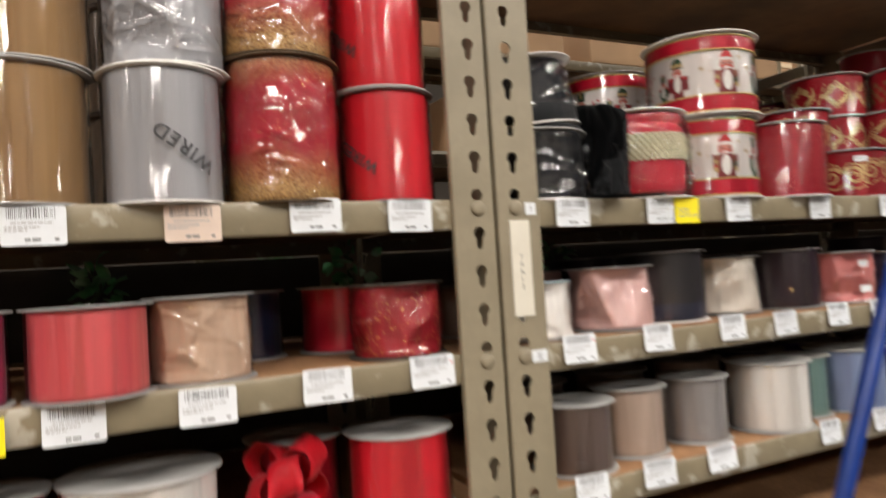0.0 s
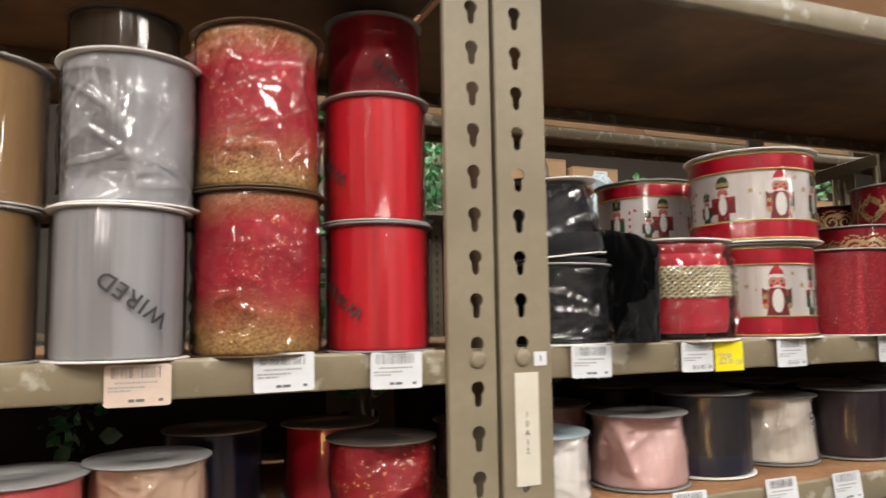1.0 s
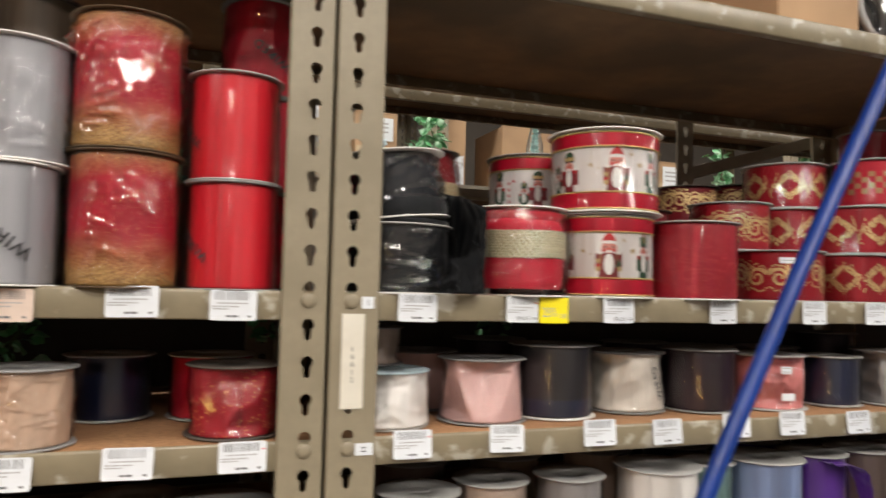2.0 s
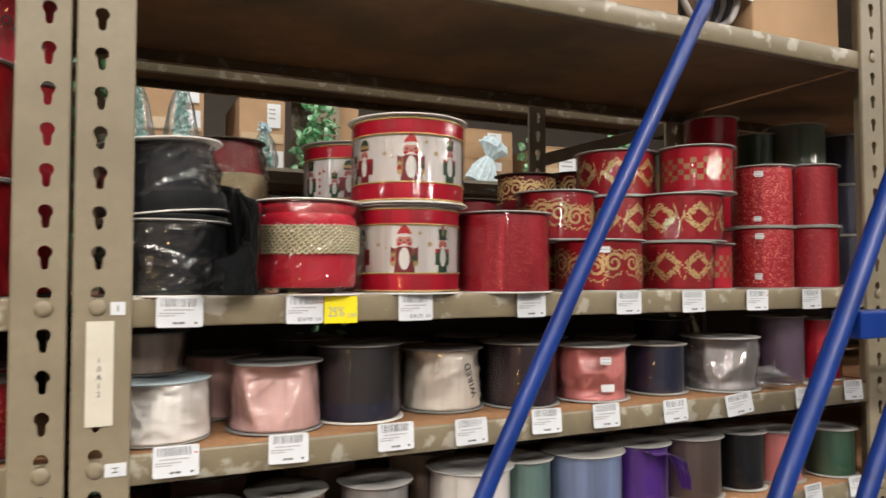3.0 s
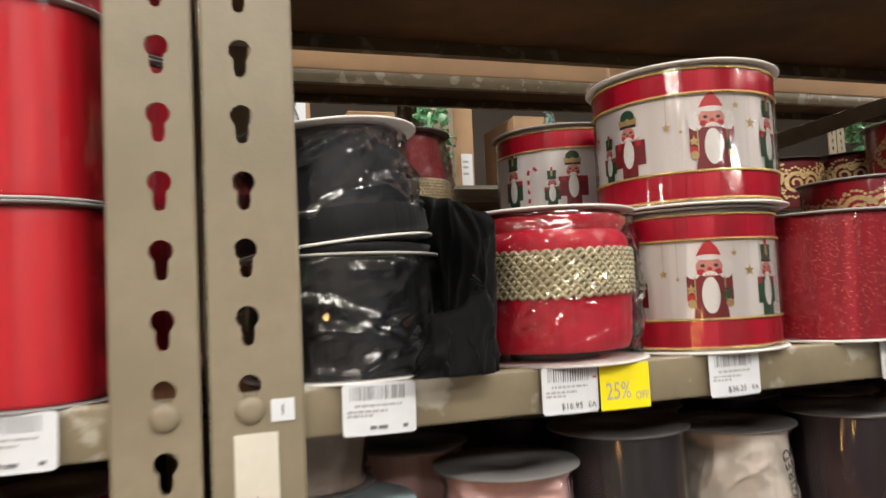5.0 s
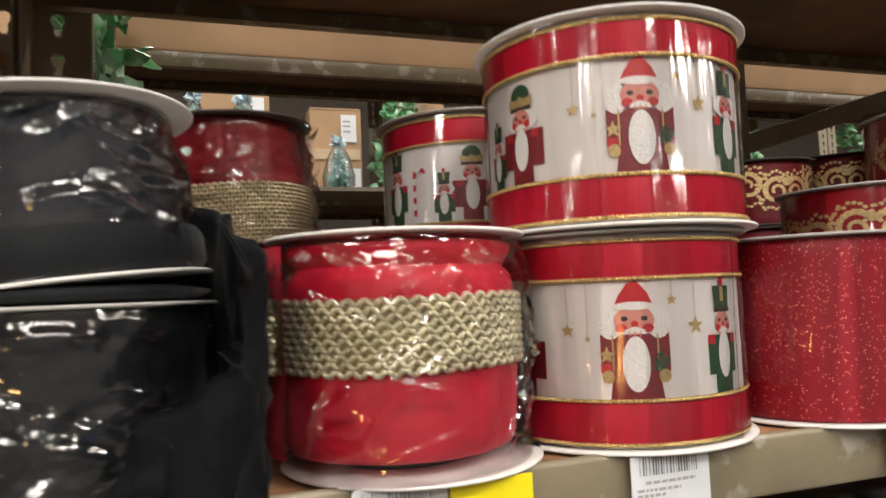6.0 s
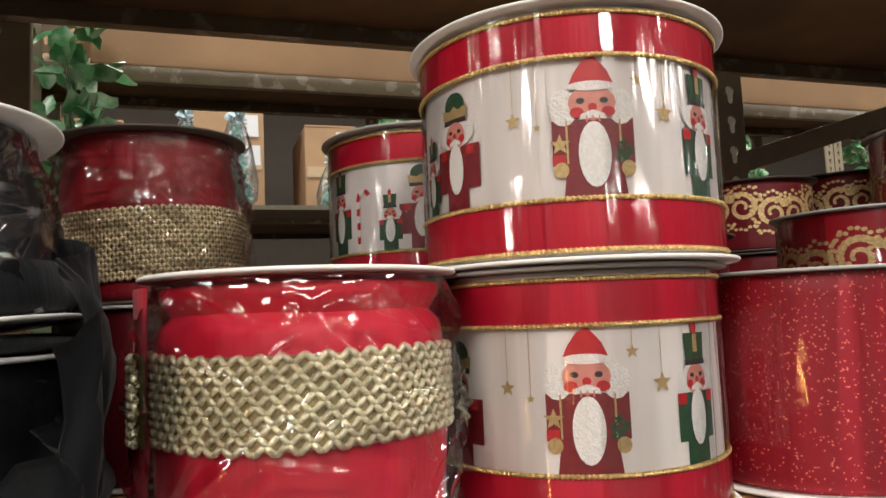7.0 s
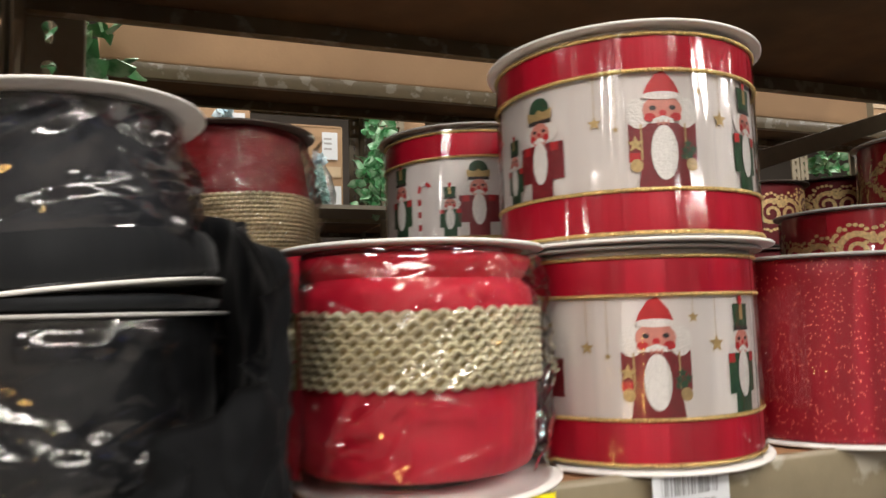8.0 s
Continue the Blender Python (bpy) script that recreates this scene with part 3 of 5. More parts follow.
def film_sheet(radius, z0, z1, around, rows, count, amp, seed, width=0.0028, slant=0.75, reach=(0.010, 0.032)):
    """A wrapped film as a fine grid: radius(angle, v) with straight pinched creases standing on it."""
    rng = random.Random(seed * 17 + 5)
    ang = np.linspace(-math.pi, math.pi, around, endpoint=False)
    v = np.linspace(0.0, 1.0, rows)
    base = np.array([[radius(a, t) for a in ang] for t in v])
    mid = float(base.mean())
    zz = (z0 + (z1 - z0) * v)[:, None]
    lift = np.zeros_like(base)
    for _ in range(count):
        a0, zc = rng.uniform(-math.pi, math.pi), rng.uniform(z0, z1)
        th = rng.gauss(0.0, slant)
        long, w = rng.uniform(*reach), width * rng.uniform(0.6, 1.4)
        bend = rng.uniform(-6.0, 6.0)
        du = ((ang[None, :] - a0 + math.pi) % (2 * math.pi) - math.pi) * mid
        along = du * math.cos(th) + (zz - zc) * math.sin(th)
        off = (zz - zc) * math.cos(th) - du * math.sin(th) + bend * along ** 2
        taper = np.clip(1 - (along / long) ** 2, 0, 1)
        lift += amp * rng.uniform(0.5, 1.2) * taper * np.clip(1 - np.abs(off) / w, 0, 1)
    ends = np.clip(np.minimum(v, 1 - v) / 0.05, 0, 1)[:, None]
    rr = base + np.minimum(lift, 2.2 * amp) * ends
    xs, ys = rr * np.sin(ang)[None, :], -rr * np.cos(ang)[None, :]
    pts = np.stack([xs, ys, np.broadcast_to(zz, rr.shape)], axis=2).reshape(-1, 3)
    k = np.arange(around)
    low = (np.arange(rows - 1) * around)[:, None]
    a, b = low + k, low + (k + 1) % around
    me = bpy.data.meshes.new("film_wrap")
    me.from_pydata(pts.tolist(), [], np.stack([a, b, b + around, a + around], axis=2).reshape(-1, 4).tolist())
    me.polygons.foreach_set("use_smooth", [True] * len(me.polygons))
    return me


def film_part(me, material, parent, label):
    me.materials.append(material)
    ob = new("film_wrap", me)
    ob.parent = parent
    ob["label"] = label
    return ob


def BAGGED(t):
    """The radius of a loose bag, by height: cinched under the top disc, wide at the shoulder."""
    return 0.0600 - 0.0040 / (1 + math.exp((0.915 - t) / 0.02)) + 0.0012 * math.sin(math.pi * t)


def spool(x, y, z, h, r, material, label, name="ribbon_spool", flange=0.006, card=WHITE_CARD, film=FILM, rough=0.012, group="ribbon spools", rz=0.0, rx=0.0, ry=0.0, seg=72, top_flange=True, foot=None, squash=None, film_creases=1.0, dents=None, seam=None, film_r=None, foot_shift=0.0, lift=0.0, wrap=(240, 0.0012, 0.0031, 0.75, (0.010, 0.032), 0.012)):
    """A wound ribbon between two board discs, sealed in clear film."""
    SEED[0] += 1
    sd = SEED[0]
    if seam is None and film is FILM and not dents:
        seam = (sd * 0.618 % 1.0) * 1.9 - 1.0
    ob = thing(name, x, y, z, label, "ribbon spool", group, rz, rx, ry)
    t = 0.0017
    wob = folds(rough, sd)
    if dents:
        press = dented(dents[0], dents[1], sd, dents[2] if len(dents) > 2 else ())
        gather = wob

        def wob(a, zz):
            t = min(min(zz, h - zz) / (0.2 * h), 1.0)
            return press(a, zz / h) * (1 + (gather(a, zz) - 1) * t) * (1 + (fine(a, zz) - 1) * t)
        fine = creased(0.35 * dents[0], sd + 0.7, 1.6, 24.0)
    part("bottom_disc", lathe([(r + flange - 0.0006, 0), (r + flange, 0.0005), (r + flange, t - 0.0005), (r + flange - 0.0006, t)], seg), foot or card, ob).location.x = foot_shift
    if top_flange:
        rim = crumple(0.004, sd + 0.5, 1.0)
        prof = [(r + flange - 0.0006, h - t), (r + flange, h - t + 0.0005), (r + flange, h - 0.0005), (r + flange - 0.0006, h), (0.016, h), (0.015, h - 0.004)]
        part("top_disc", lathe(prof, seg, rim), card, ob)
    z0, z1 = t + 0.0004, h - t - 0.0004
    nr = 30 if dents or squash else 12
    zl = z0 + lift
    rows = [(r * 0.985, zl)] + [(r * (squash(k / nr) if squash else 1.0), zl + (z1 - zl) * (0.02 + 0.96 * k / nr)) for k in range(nr + 1)] + [(r * 0.985, z1)]
    # a core coloured dark to give the shaded gap above the foot disc
    if lift:
        part("core", lathe([(0.6 * r, z0), (0.6 * r, zl + 0.002)], 40), BROWN_CARD, ob, "cardboard core, dark for the shade in the gap")
    part("ribbon_roll", lathe(rows, 110 if dents else seg, wob), material, ob)
    if film and dents:
        me = film_sheet(lambda a, v: r * 1.010 * wob(a, z0 + (z1 - z0) * v) * (squash(v) if squash else 1.0) + 0.0010, z0, z1, 280, 80, 80, 0.0013 * film_creases, sd, 0.0032, 0.8, (0.012, 0.045))
        film_part(me, FILM_CRISP, ob, "creased clear wrapping film")
    elif film:
        if film is FILM:
            rr = r + 0.0022 + r * (0.4 * rough + 0.002)
            frows = [(rr, z0 + (z1 - z0) * k / 14) for k in range(15)]
            part("film_wrap", lathe(frows, seg, crumple(0.006, sd + 0.37, 2.6, 6.0), closed=False), film, ob, "glossy clear wrapping film")
        else:
            base = r * (1 + rough * 1.2) + 0.0008
            many, high, wide, slant, reach, slack = wrap
            sag = creased(slack, sd)
            me = film_sheet(lambda a, v: (film_r(v) if film_r else base * (squash(v) if squash else 1.0)) * sag(a, z0 + (z1 - z0) * v), z0, z1, 380, 96, many, high * film_creases, sd, wide, slant, reach)
            film_part(me, film, ob, "crumpled clear wrapping film")
    if seam is not None:
        bm = bmesh.new()
        strips = []
        for k in range(13):
            zz = z0 + (z1 - z0) * k / 12
            ang = seam + 0.03 * noise.noise(Vector((sd * 1.7, zz * 40, 0)))
            row = []
            for du, dr in ((-0.0014, 0.0), (-0.0004, 0.0010), (0.0007, 0.0012), (0.0022, 0.0001)):
                q = (r + 0.0032 + r * 0.4 * rough) * (press(ang, zz / h) if dents else 1.0) + dr
                row.append(bm.verts.new((q * math.sin(ang + du / r), -q * math.cos(ang + du / r), zz)))
            strips.append(row)
        for p, q in zip(strips, strips[1:]):
            for k in range(3):
                bm.faces.new((p[k], p[k + 1], q[k + 1], q[k]))
        part("film_seam", bm, FILM_SEAM, ob, "overlapping edge of the clear film")
    return ob


def CONE(t):
    """Loosely wound: wide at the foot, a slight waist."""
    return 1.05 - 0.12 * t + 0.05 * t * t


S1, S2, S3 = 1.461, 1.309, 1.157
# left bay, upper shelf
spool(-0.440, 0.050, S1, 0.112, 0.050, TAN, "tan burlap ribbon spool in clear film")
spool(-0.437, 0.052, S1 + 0.113, 0.108, 0.050, TAN, "tan burlap ribbon spool stacked on another")
grey_low = spool(-0.331, 0.040, S1, 0.114, 0.047, GREY_RIB, "silver-grey wired ribbon spool in clear film", rough=0.006, card=BRIGHT_CARD)
grey_high = spool(-0.326, 0.046, S1 + 0.115, 0.116, 0.049, GREY_RIB, "silver-grey ribbon spool stacked on another", rough=0.004, film_creases=1.3, dents=(0.006, 6, ((-0.50, 0.66, -0.30, 0.972), (-0.30, 0.40, 0.10, 0.985), (0.35, 0.75, 0.10, 0.99))), card=BRIGHT_CARD)
spool(-0.225, 0.049, S1, 0.132, 0.051, OMBRE, "red and gold ombre ribbon spool with gold rim", card=GOLD_CARD, rough=0.005, film_creases=1.5, dents=(0.008, 10, ((0.45, 0.70, 0.12, 0.99),)))
spool(-0.226, 0.051, S1 + 0.133, 0.136, 0.051, OMBRE, "crumpled red and gold ombre spool stacked on another", card=GOLD_CARD, rough=0.008, film_creases=3.0, dents=(0.016, 16, ((0.95, 0.45, 0.15, 0.97), (0.15, 0.52, 0.18, 0.98), (-0.35, 0.40, -0.12, 0.985))))
red_low = spool(-0.119, 0.048, S1, 0.110, 0.044, RED_BRIGHT, "bright red wired ribbon spool on the shelf", card=GREY_CARD, rough=0.006, seam=-0.35)
red_mid = spool(-0.120, 0.052, S1 + 0.111, 0.112, 0.044, RED_BRIGHT, "bright red wired ribbon spool stacked on another", card=WHITE_CARD, rough=0.006, seam=-0.45)
spool(-0.083, 0.176, S1, 0.115, 0.048, RED, "red ribbon spool in the row behind", card=GREY_CARD)
spool(-0.083, 0.176, S1 + 0.116, 0.115, 0.048, RED, "red ribbon spool in the row behind", card=GREY_CARD)
red_top = spool(-0.083, 0.176, S1 + 0.232, 0.118, 0.048, RED, "red wired ribbon spool on a stack behind", card=GREY_CARD, dents=(0.06, 3, ((-0.25, 0.62, -0.45, 0.955),)))
for k in range(3):
    spool(-0.336, 0.180, S1 + 0.107 * k, 0.106, 0.048, TAUPE, "dark taupe ribbon spool stacked behind", card=BROWN_CARD)
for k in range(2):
    spool(-0.212, 0.186, S1 + 0.131 * k, 0.130, 0.048, SHADED_RED, "red ribbon spool in the row behind, shade in its colour", card=BROWN_CARD)
# left bay, middle shelf
spool(-0.500, 0.040, S2, 0.073, 0.045, HOTPINK, "hot pink ribbon spool in clear film")
spool(-0.396, 0.035, S2, 0.073, 0.044, CORAL, "coral pink ribbon spool in clear film", card=GREY_CARD, rough=0.006, seam=0.35)
# the peach spool's grey disc board carries the shade of the shelf above
spool(-0.307, 0.055, S2, 0.075, 0.042, PEACH, "peach ribbon spool in loose clear film", card=GREY_CARD, rough=0.012, dents=(0.04, 16))
spool(-0.110, 0.070, S2, 0.074, 0.045, RED_FOIL, "red foil ribbon spool in clear film", card=BROWN_CARD, rough=0.01, dents=(0.06, 8), seam=0.1)
spool(-0.130, 0.185, S2, 0.074, 0.045, RED, "red ribbon spool in the row behind")
spool(-0.245, 0.200, S2, 0.074, 0.045, NAVY_BASE, "navy ribbon spool in the row behind")
# right bay, upper shelf
black_low = spool(0.065, 0.066, S1, 0.078, 0.060, BLACK, "black velvet ribbon spool in loose film", rough=0.03, film=FILM_VEIL, wrap=(52, 0.0034, 0.0044, 0.5, (0.018, 0.055), 0.020), foot=BRIGHT_CARD)
black_high = spool(0.063, 0.072, S1 + 0.084, 0.076, 0.055, CHARCOAL, "charcoal sheer ribbon spool tilted on another", card=BRIGHT_CARD, flange=0.012, rough=0.03, film=FILM_VEIL, wrap=(52, 0.0034, 0.0044, 0.5, (0.018, 0.055), 0.020), rx=-1, ry=-6, foot=BRIGHT_CARD, squash=lambda t: 1.06 - 0.10 * t)


def GATHERED(t):
    """A ribbon narrower than its spool: bulging in the middle, tucked in under the top disc."""
    return 1.03 - 0.14 / (1 + math.exp((0.865 - t) / 0.018)) - 0.03 / (1 + math.exp((t - 0.02) / 0.010)) + 0.035 * math.sin(math.pi * t)


gold_front = spool(0.2130, 0.050, S1, 0.104, 0.0525, RED, "red ribbon spool with a gold braid band", rough=0.022, flange=0.0090, film=FILM_BAG, squash=GATHERED, foot=BRIGHT_CARD, card=BRIGHT_CARD, film_r=BAGGED, foot_shift=0.005, lift=0.0065, wrap=(140, 0.0026, 0.0032, 0.75, (0.012, 0.045), 0.014))
nut_low = spool(0.338, 0.060, S1, 0.103, 0.063, CREAM_PRINT, "printed holiday ribbon spool with red borders", rough=0.0, foot=BRIGHT_CARD, seam=0.42)
nut_high = spool(0.3395, 0.0585, S1 + 0.104, 0.102, 0.0660, CREAM_PRINT, "printed holiday ribbon spool stacked on another", rough=0.0, flange=0.0070, card=BRIGHT_CARD, foot=BRIGHT_CARD, seam=-0.62)
glit = spool(0.468, 0.050, S1, 0.100, 0.058, RED_GLITTER, "red glitter ribbon spool in clear film", rough=0.006, foot=BRIGHT_CARD, seam=0.1)
# back-row reds here are darkened in the colour for shade
spool(0.146, 0.230, S1, 0.098, 0.052, SHADED_RED, "red ribbon spool in the row behind")
gold_back = spool(0.146, 0.230, S1 + 0.099, 0.098, 0.050, SHADED_WINE, "red ribbon spool with gold braid behind, darkened for shade", card=BROWN_CARD, flange=0.008, rough=0.03, film=FILM_LOOSE, wrap=(200, 0.0024, 0.0030, 0.8, (0.010, 0.036), 0.022), ry=-2, squash=lambda t: 1.04 - 0.10 * max(t - 0.6, 0) / 0.4)
spool(0.317, 0.221, S1, 0.100, 0.062, CREAM_PRINT, "printed holiday ribbon spool in the row behind", rough=0.0)
nut_back = spool(0.317, 0.221, S1 + 0.101, 0.100, 0.062, CREAM_PRINT, "printed holiday ribbon spool stacked behind", rough=0.0)
DAM = [(0.635, 0.071, 0, 0.060, "scroll"), (0.780, 0.072, 0, 0.052, "wreath"), (0.612, 0.192, 0, 0.045, "scroll"), (0.604, 0.130, 1, 0.055, "scroll"), (0.735, 0.150, 0, 0.056, "wreath"), (0.735, 0.150, 1, 0.056, "wreath"), (0.740, 0.160, 2, 0.060, "wreath"), (0.800, 0.085, 1, 0.062, "wreath")]
printed = []
for x, y, lv, r, style in DAM:
    printed.append((spool(x, y, S1 + lv * 0.0715, 0.0705, r, RED_DARK, "deep red ribbon spool with gold %s print" % style, group="scroll print spools", rough=0.004), r, style))
printed.append((spool(0.853, 0.088, S1, 0.0705, 0.040, RED, "red ribbon spool with gold check weave", rough=0.004), 0.040, "check"))
printed.append((spool(0.826, 0.075, S1 + 0.144, 0.0705, 0.052, RED, "red ribbon spool with gold check on top", rough=0.004), 0.052, "check"))
sequins = []
for k in range(2):
    sequins.append(spool(0.990, 0.095, S1 + 0.100 * k, 0.099, 0.046, RED_LACE, "red sequin ribbon spool in clear film", rough=0.004))
    spool(1.100, 0.090, S1 + 0.104 * k, 0.103, 0.042, RED_GLITTER, "red glitter ribbon spool beside the post", rough=0.004)
for k in range(3):
    spool(1.090, 0.300, S1 + 0.110 * k, 0.109, 0.047, RED, "red ribbon spool stacked in the back row")
    spool(1.330, 0.300, S1 + 0.112 * k, 0.111, 0.057, OLIVE, "olive green ribbon spool in the next bay")
    spool(1.262, 0.345, S1 + 0.107 * k, 0.106, 0.040, GREEN, "dark green ribbon spool in the next bay")
    spool(1.440, 0.270, S1 + 0.106 * k, 0.105, 0.050, NAVY_BASE, "navy ribbon spool in the next bay")
# right bay, middle shelf
spool(0.059, 0.085, S2, 0.064, 0.052, WHITE_RIB, "white satin ribbon spool with a pale blue disc", rough=0.03, dents=(0.045, 18), squash=CONE, card=BLUE_CARD, foot=WHITE_CARD, flange=0.003)
spool(0.050, 0.196, S2, 0.064, 0.050, BEIGE, "beige ribbon spool in the row behind")
spool(0.186, 0.088, S2, 0.076, 0.049, PINK, "blush pink ribbon spool in loose film", rough=0.025, dents=(0.050, 20), squash=CONE, card=GREY_CARD)
navy_roll = spool(0.291, 0.103, S2, 0.091, 0.051, NAVY, "sheer navy ribbon spool with grey disc", card=GREY_CARD, rough=0.004, seam=-0.5, foot=BRIGHT_CARD)
ivory_roll = spool(0.413, 0.120, S2, 0.079, 0.050, IVORY, "ivory wired ribbon spool in loose film", rough=0.02, dents=(0.040, 18), squash=CONE, card=GREY_CARD)
spool(0.523, 0.101, S2, 0.084, 0.049, PLUM, "dark plum sheer ribbon spool", card=GREY_CARD, rough=0.004, seam=-0.3)
rose_roll = spool(0.638, 0.095, S2, 0.076, 0.050, ROSE, "rose pink ribbon spool in loose film", rough=0.03, dents=(0.055, 26))
spool(0.760, 0.097, S2, 0.072, 0.041, NAVY_BASE, "navy satin ribbon spool in clear film")
silver_roll = spool(0.873, 0.080, S2, 0.080, 0.054, SILVER, "silver ribbon spool in loose film", rough=0.03, dents=(0.06, 26))
spool(1.007, 0.085, S2, 0.108, 0.040, VIOLET, "dusky violet ribbon spool")
spool(1.105, 0.085, S2, 0.101, 0.034, RED, "tall red ribbon spool beside the post")
# right bay, lower shelf
for x, y, h, r, m, lb in ((0.100, 0.065, 0.078, 0.044, BROWN, "grey-brown ribbon spool on the lower shelf"), (0.199, 0.082, 0.081, 0.042, BEIGE, "tan ribbon spool on the lower shelf"), (0.305, 0.078, 0.081, 0.040, SILVER, "grey ribbon spool on the lower shelf"), (0.425, 0.060, 0.089, 0.050, WHITE_RIB, "white ribbon spool on the lower shelf"), (0.515, 0.080, 0.085, 0.036, TEAL, "sage green ribbon spool on the lower shelf"), (0.605, 0.070, 0.088, 0.052, LTBLUE, "pale blue ribbon spool on the lower shelf"), (0.705, 0.075, 0.088, 0.042, PURPLE, "purple ribbon spool on the lower shelf"), (0.805, 0.080, 0.088, 0.047, BROWN, "brown sheer ribbon spool on the lower shelf"), (0.905, 0.075, 0.086, 0.036, BLACK, "black ribbon spool on the lower shelf"), (0.990, 0.08, 0.08, 0.040, ROSE, "pink ribbon spool on the lower shelf"), (1.100, 0.065, 0.076, 0.038, GREEN, "dark green ribbon spool on the lower shelf")):
    spool(x, y, S3, h, r, m, lb)

# second rows on the shelves
for x, y, lv, h, m, lb in ((0.140, 0.200, 0, 0.076, PINK, "blush pink ribbon spool in the row behind"), (0.255, 0.225, 0, 0.090, PLUM, "dark sheer ribbon spool in the row behind"), (0.390, 0.240, 0, 0.080, TAUPE, "taupe ribbon spool in the row behind"), (0.505, 0.230, 0, 0.084, PLUM, "dark plum ribbon spool in the row behind"), (0.625, 0.220, 0, 0.078, NAVY_BASE, "navy ribbon spool in the row behind"), (0.760, 0.220, 0, 0.076, TAUPE, "taupe ribbon spool in the row behind"), (0.880, 0.215, 0, 0.100, PLUM, "dark plum ribbon spool in the row behind")):
    spool(x, y, S2, h, 0.047, m, lb, card=GREY_CARD, film=None)
for x, m, lb in ((0.13, BROWN, "brown ribbon spool in the lower back row"), (0.27, TAUPE, "taupe ribbon spool in the lower back row"), (0.42, BEIGE, "beige ribbon spool in the lower back row"), (0.56, NAVY_BASE, "navy ribbon spool in the lower back row"), (0.70, PURPLE, "purple ribbon spool in the lower back row"), (0.86, BROWN, "brown ribbon spool in the lower back row")):
    spool(x, 0.200, S3, 0.082, 0.047, m, lb, card=GREY_CARD, film=None)
spool(0.046, 0.136, S2 + 0.0650, 0.046, 0.044, BEIGE, "flat beige ribbon spool on top of another", card=GREY_CARD, rough=0.02, dents=(0.02, 14))
# back stacks: the ribbon red is darkened to stand for shade
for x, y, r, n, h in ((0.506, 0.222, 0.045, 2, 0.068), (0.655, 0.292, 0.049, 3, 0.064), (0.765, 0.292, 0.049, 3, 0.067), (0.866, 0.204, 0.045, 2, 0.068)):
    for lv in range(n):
        back_roll = spool(x, y, S1 + lv * h, h - 0.001, r, SHADED_RED, "red print ribbon spool at the back, shade in its colour", film=None, group="scroll print spools", card=BROWN_CARD)
    if n == 3:
        printed.append((back_roll, r, "scroll"))
# left bay, lower shelf
spool(-0.360, 0.070, S3, 0.078, 0.062, WHITE_RIB, "white ribbon spool on the lower shelf")
spool(-0.118, 0.065, S3, 0.080, 0.050, RED_BRIGHT, "red ribbon spool with a white disc, lower shelf", rough=0.02)
spool(-0.210, 0.130, S3, 0.076, 0.045, RED_DARK, "dark red ribbon spool on the lower shelf")
spool(-0.480, 0.080, S3, 0.076, 0.046, CORAL, "coral ribbon spool on the lower shelf")

# ---- added backs that close the lower levels, near-black for the shade there ----
SHADE_BACKING = mat("shade_back_sheet", (0.035, 0.03, 0.026), 0.8, 0, 0.15, 20, 0.1, 60)
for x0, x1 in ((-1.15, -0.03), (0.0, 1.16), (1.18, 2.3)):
    tagged(link_mesh("shade_back_panel", box_mesh((x0, BACK + 0.002, 0.0), (x1, BACK + 0.006, 1.428)), SHADE_BACKING, smooth=False), kind="structure")

# ---- printed holiday ribbon: borders, gold wire edges, plain figures ----
COAT = mat("print_dark_red", (0.20, 0.012, 0.018), 0.5, 0, 0.15, 300)
HAT_RED = mat("print_red", (0.50, 0.015, 0.02), 0.5, 0, 0.1, 300)
P_GREEN = mat("print_green", (0.02, 0.07, 0.03), 0.5, 0, 0.2, 300)
P_WHITE = mat("print_white", (0.80, 0.78, 0.75), 0.6, 0, 0.10, 700, 0.4, 900)
P_SKIN = mat("print_pink", (0.62, 0.25, 0.20), 0.5, 0, 0.1, 300)
P_BLACK = mat("print_black", (0.03, 0.025, 0.025), 0.5, 0, 0.1, 300)
P_GOLD = mat("print_gold", (0.50, 0.36, 0.16), 0.45, 0.3, 0.2, 600)
FIGMATS = [COAT, HAT_RED, P_GREEN, P_WHITE, P_SKIN, P_BLACK, P_GOLD]
BORDER = ribbon("red_border_satin", (0.52, 0.007, 0.032), 0.5, 0.05, spec=0.3)


def ring_cord(r, z, radius=0.0010, twists=210):
    """A thin twisted gold cord round a spool."""
    bm = bmesh.new()
    n, sides = twists * 3, 5
    rings = []
    for k in range(n):
        a = 2 * math.pi * k / n
        rr = radius * (1 + 0.30 * math.sin(a * twists))
        ring = []
        for s in range(sides):
            b = 2 * math.pi * s / sides
            q = r + rr * math.cos(b)
            ring.append(bm.verts.new((q * math.sin(a), -q * math.cos(a), z + rr * math.sin(b))))
        rings.append(ring)
    for k in range(n):
        p, q = rings[k], rings[(k + 1) % n]
        for s in range(sides):
            bm.faces.new((p[s], p[(s + 1) % sides], q[(s + 1) % sides], q[s]))
    return bm


def star(cx, cy, r):
    return [(cx + (r if k % 2 == 0 else r * 0.42) * math.sin(math.pi * k / 5), cy + (r if k % 2 == 0 else r * 0.42) * math.cos(math.pi * k / 5)) for k in range(10)]


